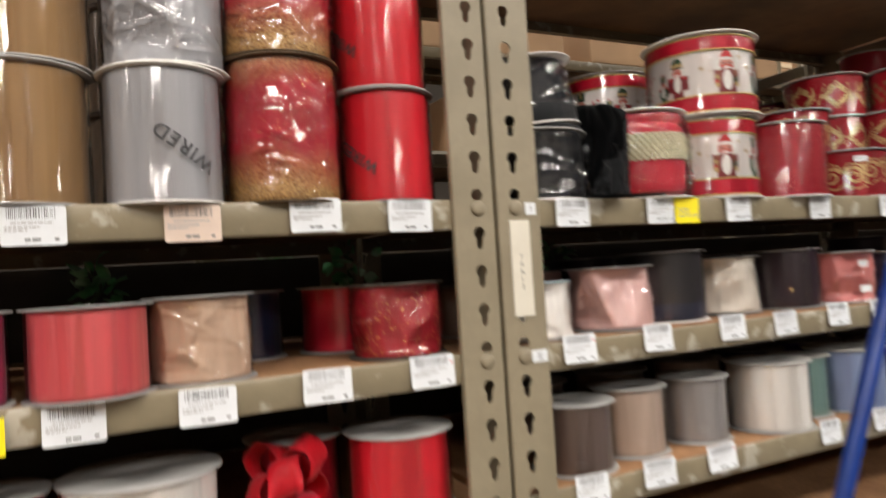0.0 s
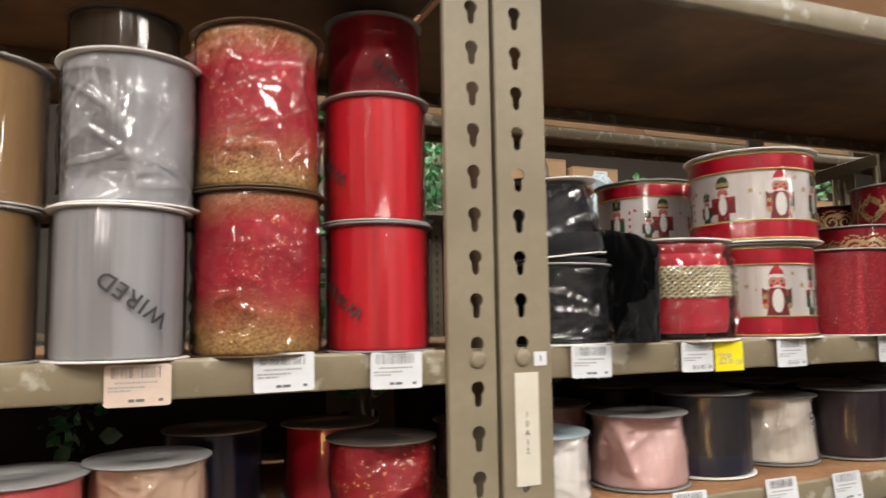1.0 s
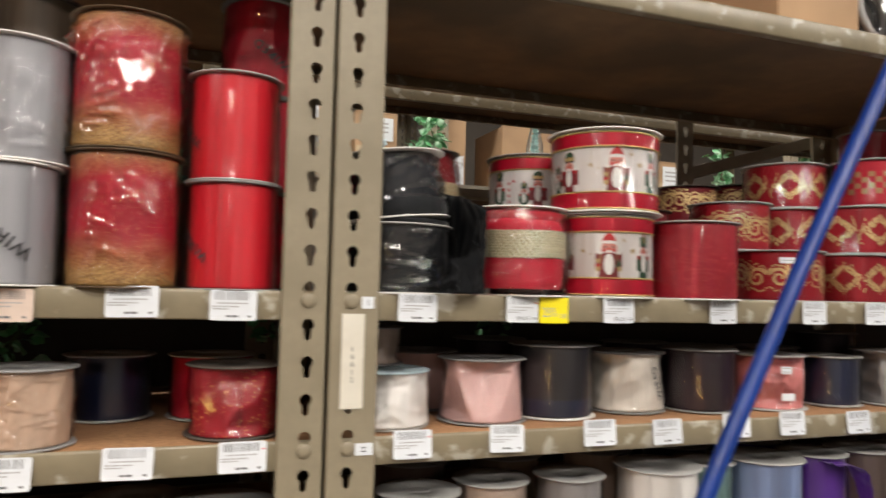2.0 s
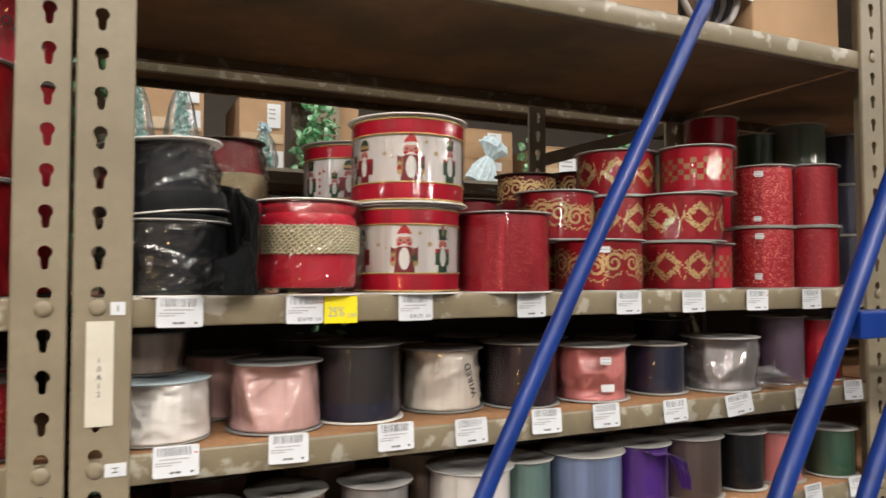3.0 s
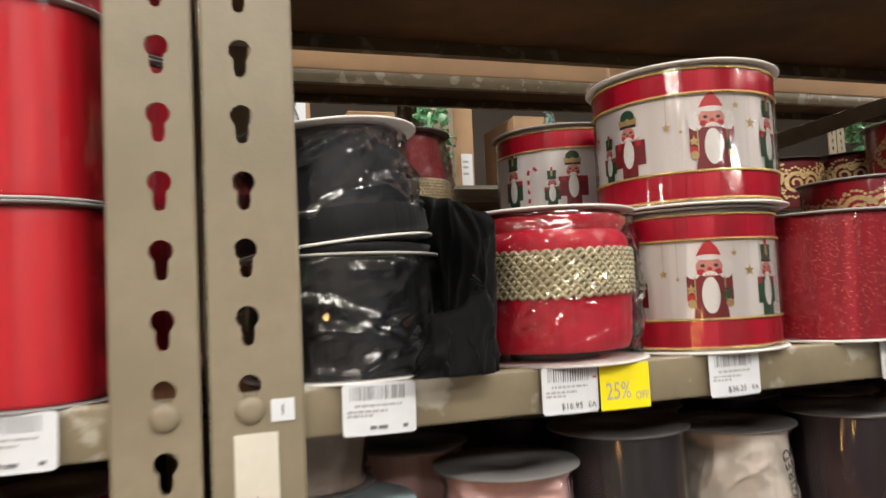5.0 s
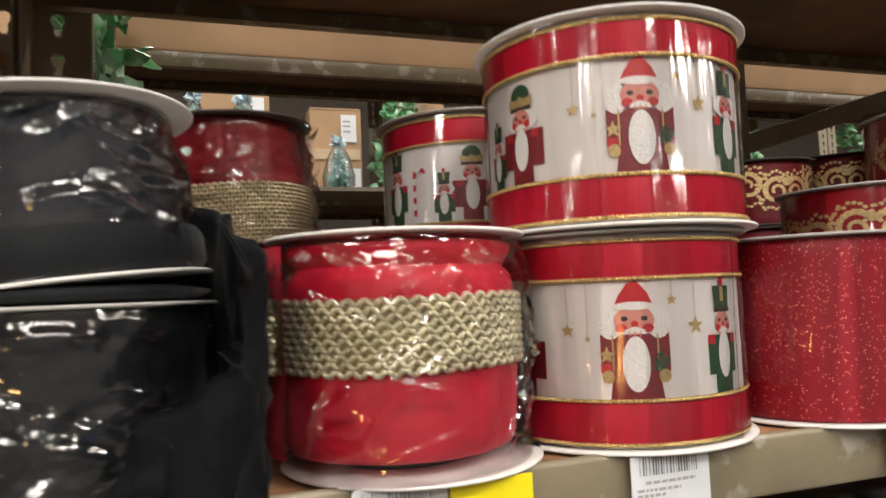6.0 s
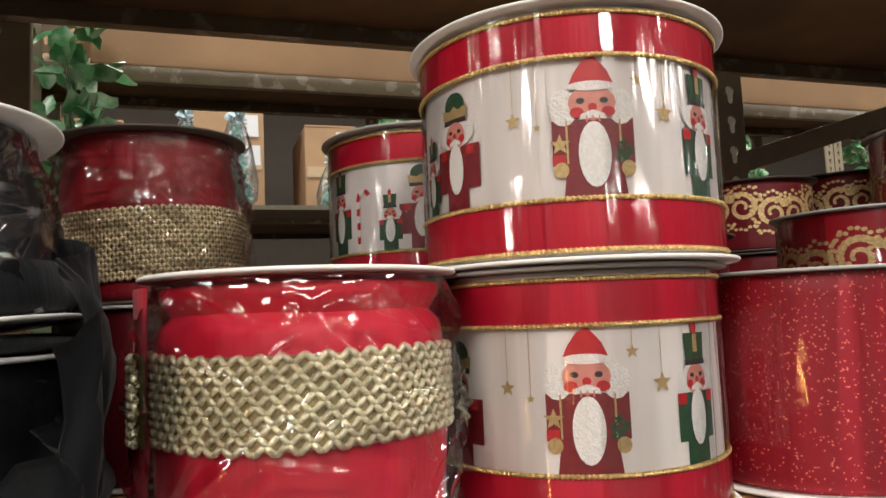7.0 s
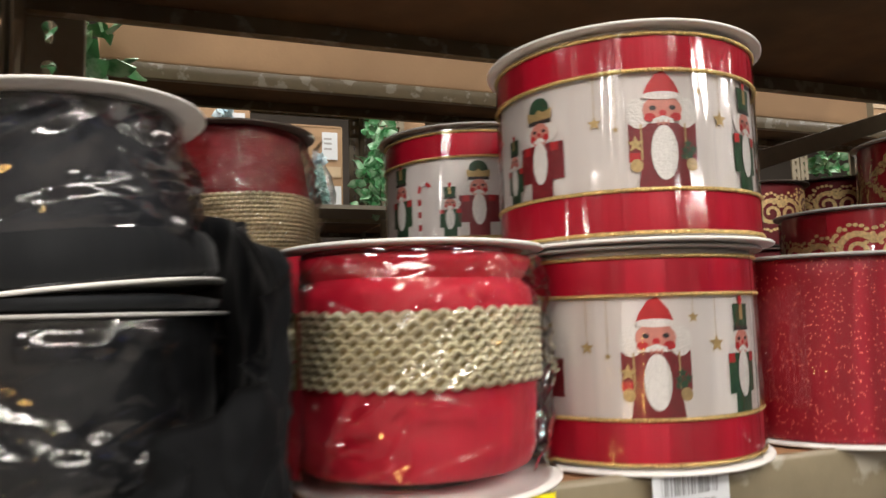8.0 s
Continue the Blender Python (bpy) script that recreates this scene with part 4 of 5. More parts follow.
def figure_robed(bm, r, a, s=1.0):
    def p(pts, i, lift):
        patch(bm, [(x * s, y * s) for x, y in pts], r, a, 0.0245, i, lift, 2)
    p([(-0.0122, 0), (0.0122, 0), (0.0105, 0.013), (-0.0105, 0.013)], 0, 0.0003)
    p(rect(-0.0158, 0.0125, 0.0158, 0.0300), 0, 0.0003)
    p(rect(-0.0160, 0.0122, -0.0110, 0.0165), 1, 0.0005)
    for u, w, q in ((0.0118, 0.0150, 0.0030), (0.0096, 0.0172, 0.0024), (0.0138, 0.0176, 0.0026), (0.0112, 0.0200, 0.0026), (0.0090, 0.0142, 0.0020)):
        p(star(u, w, q), 2, 0.0006)
    p(oval(-0.0128, 0.0105, 0.0029, 0.0031), 6, 0.0006)
    p(oval(0.0128, 0.0105, 0.0029, 0.0031), 6, 0.0006)
    p(star(-0.0130, 0.0205, 0.0042), 6, 0.0007)
    for sg in (-1, 1):
        p(oval(sg * 0.0110, 0.0348, 0.0056, 0.0072, 16), 3, 0.0004)
        p(oval(sg * 0.0060, 0.0326, 0.0027, 0.0021, 10), 1, 0.0008)
        p(oval(sg * 0.0045, 0.0370, 0.0016, 0.0012, 10), 5, 0.0008)
        p([(0, 0.0334), (sg * 0.0046, 0.0318), (sg * 0.0052, 0.0296), (0, 0.0304)][::sg], 3, 0.0009)
        p(rect(sg * 0.0102 - 0.0004, 0.0130, sg * 0.0102 + 0.0004, 0.0296), 6, 0.0005)
    p(oval(0.0, 0.0362, 0.0092, 0.0068, 16), 4, 0.0006)
    p(oval(0.0, 0.0345, 0.0018, 0.0016, 8), 1, 0.0008)
    for u in (-0.0024, 0.0, 0.0024):
        p(rect(u - 0.0003, 0.0286, u + 0.0003, 0.0312), 4, 0.0010)
    p(oval(0.0, 0.0162, 0.0062, 0.0128, 20), 3, 0.0009)
    p(oval(0.0, 0.0428, 0.0094, 0.0020, 14), 3, 0.0009)
    p([(-0.0085, 0.0438), (0.0085, 0.0438), (0.0062, 0.0490), (0.0012, 0.0548), (-0.0030, 0.0530), (-0.0066, 0.0480)], 1, 0.0005)


def figure_soldier(bm, r, a, s=1.0, crown=False):
    def p(pts, i, lift):
        patch(bm, [(x * s, y * s) for x, y in pts], r, a, 0.0245, i, lift, 2)
    p(rect(-0.0070, 0, 0.0070, 0.010), 0 if crown else 2, 0.0003)
    p(rect(-0.0138 if crown else -0.0112, 0.009, 0.0138 if crown else 0.0112, 0.0275), 0 if crown else 2, 0.0003)
    p(rect(-0.0112, 0.0232, -0.0066, 0.0275), 1, 0.0005)
    p(rect(0.0066, 0.0232, 0.0112, 0.0275), 1, 0.0005)
    p(oval(0.0, 0.0330, 0.0112, 0.0060), 3, 0.0004)
    p(oval(0.0, 0.0325, 0.0062, 0.0060), 4, 0.0006)
    p(oval(0.0, 0.0180, 0.0048, 0.0110), 3, 0.0007)
    for sg in (-1, 1):
        p(oval(sg * 0.0043, 0.0308, 0.0019, 0.0017, 8), 1, 0.0007)
        p(oval(sg * 0.0028, 0.0342, 0.0013, 0.0009, 8), 5, 0.0007)
        p([(0, 0.0312), (sg * 0.0034, 0.0298), (sg * 0.0036, 0.0282), (0, 0.0288)][::sg], 3, 0.0008)
    p(oval(0.0, 0.0324, 0.0011, 0.0012, 8), 1, 0.0008)
    if crown:
        p(rect(-0.0072, 0.0378, 0.0072, 0.0405), 5, 0.0006)
        p([(-0.0076, 0.0400), (0.0076, 0.0400), (0.0082, 0.0450), (0.0040, 0.0425), (0.0, 0.0455), (-0.0040, 0.0425), (-0.0082, 0.0450)], 6, 0.0007)
        p(oval(0.0, 0.0455, 0.0066, 0.0060), 2, 0.0005)
    else:
        p([(-0.0056, 0.0385), (0.0056, 0.0385), (0.0066, 0.0505), (-0.0066, 0.0505)], 2, 0.0006)
        p(rect(-0.0064, 0.0380, 0.0064, 0.0400), 5, 0.0007)
        p(rect(-0.0014, 0.0430, 0.0014, 0.0500), 6, 0.0008)
        p(oval(0.0, 0.0525, 0.0018, 0.0028, 8), 1, 0.0007)


def holiday_print(ob, r, h, turn):
    k = h / 0.103
    for lo, hi in ((0.0034, 0.0238), (0.0800, 0.0985)):
        part("border_band", lathe([(r + 0.0008, lo * k), (r + 0.0011, (lo + 0.001) * k), (r + 0.0011, (hi - 0.001) * k), (r + 0.0008, hi * k)], 72, closed=False), BORDER, ob, "red satin border band")
    for z in (0.0042, 0.0240, 0.0800, 0.0976):
        part("gold_edge", ring_cord(r + 0.0016, z * k), GOLD, ob, "gold wired edge cord")
    for i, (deg, kind) in enumerate(((0, 0), (44, 1), (-52, 3), (-70, 2), (82, 2), (128, 3), (180, 0), (-108, 1))):
        a = turn + math.radians(deg)
        bm = bmesh.new()
        if kind == 0:
            figure_robed(bm, r, a)
        elif kind == 1:
            figure_soldier(bm, r, a)
        elif kind == 2:
            figure_soldier(bm, r, a, 0.66)
        else:
            figure_soldier(bm, r, a, 0.98, True)
        part("printed_figure", bm, FIGMATS, ob, "plain printed figure in red, green and white", smooth=False)
        if kind:
            continue
        for du, dz, sr in ((0.0180, 0.045, 0.0029), (0.0300, 0.0326, 0.0045), (-0.0310, 0.032, 0.0035), (-0.0215, 0.028, 0.0018)):
            bm = bmesh.new()
            patch(bm, star(0, 0, sr), r, a + du / r, 0.0245 + dz, 0, 0.0005)
            patch(bm, rect(-0.00012, sr, 0.00012, 0.055 - dz), r, a + du / r, 0.0245 + dz, 0, 0.0004)
            part("printed_star", bm, P_GOLD, ob, smooth=False)
    # a striped cane between two soldiers
    bm = bmesh.new()
    for i in range(33):
        t = i / 32
        u, w = (0.0, 0.030 * t / 0.65) if t < 0.65 else (0.0045 - 0.0045 * math.cos((t - 0.65) / 0.35 * 3.6), 0.030 + 0.0050 * math.sin((t - 0.65) / 0.35 * 3.6))
        patch(bm, oval(u, w, 0.0014, 0.0016, 8), r, turn + math.radians(-91), 0.0265, i // 3 % 2, 0.0004 + 0.00002 * i)
    part("printed_cane", bm, [P_WHITE, HAT_RED], ob, "red and white striped printed cane", smooth=False)


holiday_print(nut_low, 0.063, 0.103, math.radians(-24))
holiday_print(nut_high, 0.0665, 0.102, math.radians(-19))
holiday_print(nut_back, 0.062, 0.100, math.radians(34))


# ---- gold braid bands ----
GOLD_DULL = mat("dull_gold_braid", (0.58, 0.49, 0.31), 0.4, 0.5, 0.25, 400)


def braid_strand(r, zc, amp, phase, span, wave, radius, sides=5):
    """One wavy gold strand; neighbours run in opposite phase and meet like a chain."""
    bm = bmesh.new()
    n = int(r * 2 * span / wave) * 10
    pts = []
    for k in range(n + 1):
        a = -span + 2 * span * k / n
        w = a * r / wave * 2 * math.pi + phase
        rr = r + 0.0005 * math.cos(2 * w)
        pts.append((rr * math.sin(a), -rr * math.cos(a), zc + amp * math.sin(w + 0.25 * math.sin(2 * w)) + 0.0006 * math.sin(a * 3)))
    add_tube(bm, pts, radius, sides, cap=False)
    return bm


def braid(parent, r, z0, z1, rows, span, wave, radius, label, material=GOLD_MESH, amp=0.34, turn=math.pi):
    gap = (z1 - z0) / rows
    for row in range(rows):
        part("strand", braid_strand(r, z0 + gap * (row + 0.5), gap * amp, row * turn, span, wave, radius), material, parent, label if row == 0 else "")


def strip(r, z0, z1, span, n=48):
    bm = bmesh.new()
    rows = []
    for k in range(n + 1):
        a = -span + 2 * span * k / n
        rows.append([bm.verts.new((r * math.sin(a), -r * math.cos(a), z)) for z in (z0, z1)])
    for p, q in zip(rows, rows[1:]):
        bm.faces.new((p[0], q[0], q[1], p[1]))
    return bm


BRAID_BASE = mat("gold_braid_ground", (0.33, 0.265, 0.13), 0.4, 0.35, 0.3, 500)
band = part("braid_band", strip(0.0572, 0.0450, 0.0755, 2.2), BRAID_BASE, gold_front, "gold braid ground")
braid(band, 0.0574, 0.0445, 0.0762, 10, 2.2, 0.0072, 0.00118, "shiny gold chain strand", amp=0.34, turn=2.2)
band = part("braid_band", strip(0.0540, 0.014, 0.052, 1.6), BRAID_BASE, gold_back, "gold braid ground")
braid(band, 0.0546, 0.013, 0.053, 15, 1.6, 0.0042, 0.0009, "dull gold woven strand", GOLD_DULL)


# ---- gold scroll prints ----
def scroll_motif(bm, r, a, z, s, flip, rng):
    """A pair of curling scrolls with leaves and dots."""
    for arm in (-1, 1):
        cx, cz = arm * s * 0.95, arm * s * 0.25
        n = 30
        for k in range(n):
            t = k / n
            ang = 0.6 + t * 3.0 * math.pi
            rad = s * (1 - 0.80 * t)
            q = 0.0010 + 0.0014 * (1 - t)
            patch(bm, oval(flip * (cx + arm * rad * math.cos(ang)), cz + rad * math.sin(ang), q * 1.35, q * 1.1, 7), r, a, z, 0, 0.0006)
        for k in range(26):
            ang = 0.3 + k / 26 * 1.7 * math.pi
            rad = s * (1.36 + 0.16 * rng.uniform(-1, 1))
            w = cz + rad * math.sin(ang)
            if abs(w) < 0.025:
                patch(bm, oval(flip * (cx + arm * rad * math.cos(ang)), w, 0.0018, 0.0014, 8), r, a, z, 0, 0.0006)
    for k in range(8):
        patch(bm, oval(rng.uniform(-0.3, 0.3) * s, (k / 7 - 0.5) * 0.040, 0.0017, 0.0014, 7), r, a, z, 0, 0.0006)


def wreath_motif(bm, r, a, z, s, rng):
    """A lozenge wreath of clustered gold leaves with crossing tails."""
    for k in range(300):
        ang = 2 * math.pi * rng.random()
        c, d = math.cos(ang), math.sin(ang)
        rad = s * rng.uniform(0.62, 1.15) / (abs(c) / 1.15 + abs(d))
        u, w = rad * c, rad * d
        if abs(w) < 0.0245:
            q = rng.uniform(0.0007, 0.0015)
            patch(bm, oval(u, w, q * rng.uniform(0.9, 1.5), q, 6), r, a, z, 0, 0.0006 + 0.0002 * rng.random())
    for k in range(50):
        t = rng.uniform(-1, 1)
        sg = rng.choice((-1, 1))
        patch(bm, oval(s * 1.55 * sg + t * 0.006, sg * t * 0.020, 0.0012, 0.0010, 6), r, a, z, 0, 0.0006 + 0.0002 * rng.random())


def gold_print(ob, r, h, style, turn=0.0):
    rng = random.Random(int(r * 1e5) + int(turn * 100))
    for i in range(7):
        a = turn + (i - 3) * 2 * math.pi / 7
        bm = bmesh.new()
        if style == "scroll":
            scroll_motif(bm, r, a, h * 0.5, 0.0130, 1 if i % 2 else -1, rng)
        elif style == "wreath":
            wreath_motif(bm, r, a, h * 0.5, 0.0200, rng)
        else:
            n = 5
            cell = 2 * math.pi * r / 7 / n
            for cx in range(n):
                for cz in range(4):
                    if (cx + cz + i) % 2 == 0:
                        u = (cx - n / 2) * cell
                        patch(bm, rect(u, cz * 0.0085 - 0.0170, u + cell * 0.94, cz * 0.0085 - 0.0090), r, a, h * 0.5, 0, 0.0005)
        part("gold_motif", bm, SCROLL if style != "check" else CHECK, ob, "raised gold motif" if i == 0 else "", smooth=False)


CHECK = mat("gold_check_weave", (0.44, 0.23, 0.11), 0.45, 0.3, 0.2, 500)
for k, (ob, r, style) in enumerate(printed):
    gold_print(ob, r, 0.0705, style, -0.5 + 0.37 * (k % 4))

# ---- writing on the spools ----
round_text("WIRED", 0.0170, INK, grey_low, 0.0505, 0.24, 0.045, 145)
round_text("WIRED", 0.0150, INK, red_low, 0.0475, -1.05, 0.046, 145)
round_text("WIRED", 0.0150, INK, red_mid, 0.0475, -1.30, 0.050, 145)
round_text("WIRED", 0.0150, INK, red_top, 0.0520, 0.12, 0.050, 145)
round_text("WIRED", 0.0135, INK, ivory_roll, 0.0545, 0.35, 0.040, 108)


part("base_band", lathe([(0.0522, 0.004), (0.0526, 0.006), (0.0526, 0.022), (0.0522, 0.024)], 64, closed=False), NAVY_BASE, navy_roll, "solid navy base band")


part("base_band", lathe([(0.0625, 0.003), (0.0650, 0.006), (0.0645, 0.018), (0.0622, 0.022)], 64, crumple(0.02, 33), closed=False), BLACK, black_high, "black ribbon at the foot of the roll")
puff = thing("loose_ribbon", 0.066, 0.068, S1 + 0.078, "black velvet ribbon pressed between two spools", "ribbon", "loose ribbon")
part("ribbon_fold", lathe([(0.050, 0.0), (0.060, 0.002), (0.061, 0.0055), (0.050, 0.0075)], 64, crumple(0.05, 41)), BLACK, puff)

# small white stickers on some rolls
def sticker(parent, r, angle, z, w, high, bars=0):
    bm = bmesh.new()
    patch(bm, rect(-w / 2, -high / 2, w / 2, high / 2), r, angle, z, 0, 0.0, 4)
    part("sticker", bm, PAPER, parent, "small white paper sticker", smooth=False)
    if bars:
        bm = bmesh.new()
        for k in range(bars):
            patch(bm, rect(-w * 0.38, -0.0006, w * 0.38, 0.0006), r, angle, z + high * ((k + 0.5) / bars - 0.5), 0, 0.0004, 2)
        part("print_bar", bm, INK_GREY, parent, smooth=False)


sticker(rose_roll, 0.0555, -0.25, 0.057, 0.016, 0.010, 2)
sticker(rose_roll, 0.0555, -0.20, 0.020, 0.020, 0.010)
for ob in sequins:
    sticker(ob, 0.0495, -0.95, 0.084, 0.013, 0.009, 2)
sticker(sequins[0], 0.0495, -1.0, 0.020, 0.011, 0.010, 2)
sticker(sequins[1], 0.0495, -1.0, 0.012, 0.011, 0.008, 2)
sticker(printed[0][0], 0.0625, -0.55, 0.056, 0.020, 0.008, 1)

# bag seams that stand out from the braided spool
def bag_fin(parent, angle, r, z0, z1, out, seed, material):
    rng = random.Random(seed)
    bm = bmesh.new()
    rows = []
    for k in range(10):
        z = z0 + (z1 - z0) * k / 9
        row = []
        for s in range(4):
            q = r + out * s / 3 * rng.uniform(0.6, 1.1)
            t = angle + rng.uniform(-0.05, 0.05) * s
            row.append(bm.verts.new((q * math.sin(t), -q * math.cos(t), z + rng.uniform(-0.002, 0.002))))
        rows.append(row)
    for p, q in zip(rows, rows[1:]):
        for s in range(3):
            bm.faces.new((p[s], p[s + 1], q[s + 1]))
            bm.faces.new((p[s], q[s + 1], q[s]))
    part("bag_seam", bm, material, parent, "crumpled seam of the film bag", smooth=False)


part("ribbon_edge", lathe([(0.0470, 0.086), (0.0510, 0.090), (0.0538, 0.0945), (0.0548, 0.0985), (0.0530, 0.0995)], 110, crumple(0.035, 57, 2.4, 20.0), closed=False), RED, gold_front, "wavy loose edge of red ribbon under the disc")
# the loose end of the braided ribbon stands off the roll
def tail_sheet(parent, name, a0, a1, r, z0, z1, material, label):
    bm = bmesh.new()
    rows = []
    for k in range(13):
        t = k / 12
        ang = a0 + (a1 - a0) * t
        row = []
        for j in range(9):
            v = j / 8
            q = r + 0.0045 * t + 0.0012 * noise.noise(Vector((t * 3, v * 4, 7)))
            row.append(bm.verts.new((q * math.sin(ang), -q * math.cos(ang), z0 + (z1 - z0) * v)))
        rows.append(row)
    for p, q in zip(rows, rows[1:]):
        for j in range(8):
            bm.faces.new((p[j], q[j], q[j + 1], p[j + 1]))
    return part(name, bm, material, parent, label)


tail = tail_sheet(gold_front, "ribbon_tail", -1.22, -1.75, 0.0600, 0.008, 0.100, RED, "loose end of the braided ribbon")
tail_sheet(tail, "tail_band", -1.22, -1.75, 0.0607, 0.0445, 0.0762, BRAID_BASE, "gold braid on the loose end")
for row in range(10):
    part("strand", braid_strand(0.0638, 0.0445 + 0.00317 * (row + 0.5), 0.00108, row * 2.2, 0.25, 0.0072, 0.00125), GOLD_MESH, tail).rotation_euler.z = -1.48
bag_fin(gold_front, math.radians(72), 0.056, 0.006, 0.092, 0.010, 2, FILM_LOOSE)
bag_fin(silver_roll, math.radians(58), 0.053, 0.002, 0.024, 0.052, 5, FILM_THICK)
bag_fin(silver_roll, math.radians(50), 0.053, 0.002, 0.034, 0.034, 6, FILM_THICK)
bag_fin(black_low, math.radians(40), 0.060, 0.004, 0.070, 0.010, 3, FILM_LOOSE)
bag_fin(gold_back, math.radians(60), 0.055, 0.006, 0.094, 0.012, 4, FILM_LOOSE)

# ---- price tags ----
def price_tag(x0, x1, top, high=0.030, lean=0.0, card=PAPER, label="white paper price tag with a barcode", seed=0, price="", y=0.0005, tilt=0.0):
    rng = random.Random(seed)
    w = x1 - x0
    tag = thing("price_tag", (x0 + x1) / 2, y, top - high, label, "price tag", "price tags", rx=lean, ry=tilt)
    bm = bmesh.new()
    rows = []
    edge, n = 0.0024, 8
    steps = [0.0, 0.0003, 0.0008, 0.0015, edge] + [edge + (w - 2 * edge) * k / n for k in range(1, n)] + [w - edge, w - 0.0015, w - 0.0008, w - 0.0003, w]
    for s in steps:
        u = s - w / 2
        bow = 0.0009 * math.cos(math.pi * u / w)
        near = edge - min(s, w - s, edge)
        cut = edge - math.sqrt(max(edge * edge - near * near, 0.0))
        rows.append([[bm.verts.new((u, -bow - d, z)) for z in (cut, high * 0.5, high - cut)] for d in (0.0, -0.0005)])
    for p, q in zip(rows, rows[1:]):
        for j in range(2):
            bm.faces.new((p[0][j], q[0][j], q[0][j + 1], p[0][j + 1]))
            bm.faces.new((p[1][j + 1], q[1][j + 1], q[1][j], p[1][j]))
        for j in (0, 2):
            bm.faces.new((p[0][j], p[1][j], q[1][j], q[0][j]))
    bm.faces.new((rows[0][0][0], rows[0][0][1], rows[0][0][2], rows[0][1][2], rows[0][1][1], rows[0][1][0]))
    bm.faces.new((rows[-1][0][0], rows[-1][1][0], rows[-1][1][1], rows[-1][1][2], rows[-1][0][2], rows[-1][0][1]))
    bmesh.ops.recalc_face_normals(bm, faces=bm.faces)
    part("card", bm, card, tag, smooth=False)

    def bar(b, u0, u1, z0, z1):
        m = (u0 + u1) / 2
        bow = 0.0009 * math.cos(math.pi * m / w) + 0.0003
        vs = [b.verts.new((u, -bow, z)) for u, z in ((u0, z0), (u1, z0), (u1, z1), (u0, z1))]
        b.faces.new(vs)
    bm = bmesh.new()
    u = -w * 0.40
    while u < w * 0.33:
        t = rng.choice((0.0003, 0.0005, 0.0008))
        bar(bm, u, u + t, high * 0.68, high * 0.95)
        u += t + rng.choice((0.0006, 0.0009, 0.0013))
    tagged(part("barcode", bm, TAG_INK, tag, smooth=False), kind="stuff")
    bm = bmesh.new()
    for z, ua, ub in ((0.55, -0.34, 0.30), (0.44, -0.44, 0.10), (0.36, -0.44, -0.10)):
        u = ua * w
        while u < ub * w:
            t = rng.uniform(0.001, 0.004)
            bar(bm, u, min(u + t, ub * w), z * high, (z + 0.045) * high)
            u += t + 0.0007
    tagged(part("print_line", bm, INK_GREY, tag, smooth=False), kind="stuff")
    if price:
        flat_text(price, high * 0.19, INK, tag, "price", (0.0, -0.0016, high * 0.16))
        flat_text("EA", high * 0.17, INK, tag, "unit", (w * 0.36, -0.0014, high * 0.16))
    else:
        bm = bmesh.new()
        for ua, ub in ((-0.14, -0.05), (-0.03, 0.10), (0.31, 0.38)):
            bar(bm, ua * w, ub * w, 0.11 * high, 0.18 * high)
        part("price_bar", bm, TAG_INK, tag, smooth=False)
    if rng.random() < 0.3:
        bm = bmesh.new()
        bar(bm, w * 0.40, w * 0.47, 0.72 * high, 0.76 * high)
        part("red_mark", bm, RED_INK, tag, smooth=False)
    return tag


TAGS_UP = ((0.051, 0.095, ""), (0.178, 0.218, "$16.95"), (0.305, 0.347, "$36.25"), (0.460, 0.501, ""), (0.611, 0.652, ""), (0.724, 0.766, ""), (0.846, 0.889, ""), (0.963, 1.004, ""), (1.058, 1.098, ""))
for i, (a, b, pr) in enumerate(TAGS_UP):
    price_tag(a, b, S1 + 0.0005, seed=i + 1, price=pr, tilt=random.uniform(-1.2, 1.2))
TAGS_MID = ((0.050, 0.093), (0.161, 0.203), (0.281, 0.324), (0.377, 0.419), (0.481, 0.524), (0.573, 0.615), (0.690, 0.732), (0.806, 0.857), (0.946, 0.979), (1.055, 1.098))
for i, (a, b) in enumerate(TAGS_MID):
    price_tag(a, b, S2 + (0.007, 0.008, 0.009, 0.006, 0.009, 0.008, 0.005, 0.005, 0.004, 0.008)[i], seed=i + 20, tilt=random.uniform(-2.0, 2.0) if i != 7 else -6, lean=-6)
for i, (a, b) in enumerate(((0.054, 0.097), (0.147, 0.194), (0.246, 0.292), (0.448, 0.488), (0.560, 0.602), (0.670, 0.712), (0.780, 0.822), (0.963, 1.000), (1.063, 1.100))):
    price_tag(a, b, S3 + 0.010, seed=i + 40, tilt=random.uniform(-2.0, 2.0), lean=-6)
PINKISH = mat("faded_tag_paper", (0.62, 0.50, 0.42), 0.6, 0, 0.04, 120)
price_tag(-0.452, -0.408, S1 - 0.001, seed=60, y=-0.001)
price_tag(-0.338, -0.293, S1 - 0.002, seed=61, card=PINKISH, label="faded pinkish price tag below a spool rim")
price_tag(-0.234, -0.187, S1 + 0.003, seed=62, tilt=-0.6)
price_tag(-0.141, -0.096, S1 + 0.0005, seed=63, tilt=0.5)
for i, (a, b, z) in enumerate(((-0.431, -0.387, 1.308), (-0.334, -0.288, 1.308), (-0.231, -0.186, 1.312), (-0.127, -0.081, 1.3125))):
    price_tag(a, b, z, seed=70 + i, tilt=random.uniform(-1.5, 1.5), lean=-5)
for i, (a, b) in enumerate(((-0.420, -0.375), (-0.300, -0.255), (-0.150, -0.105))):
    price_tag(a, b, S3 + 0.006, seed=80 + i, lean=-5)


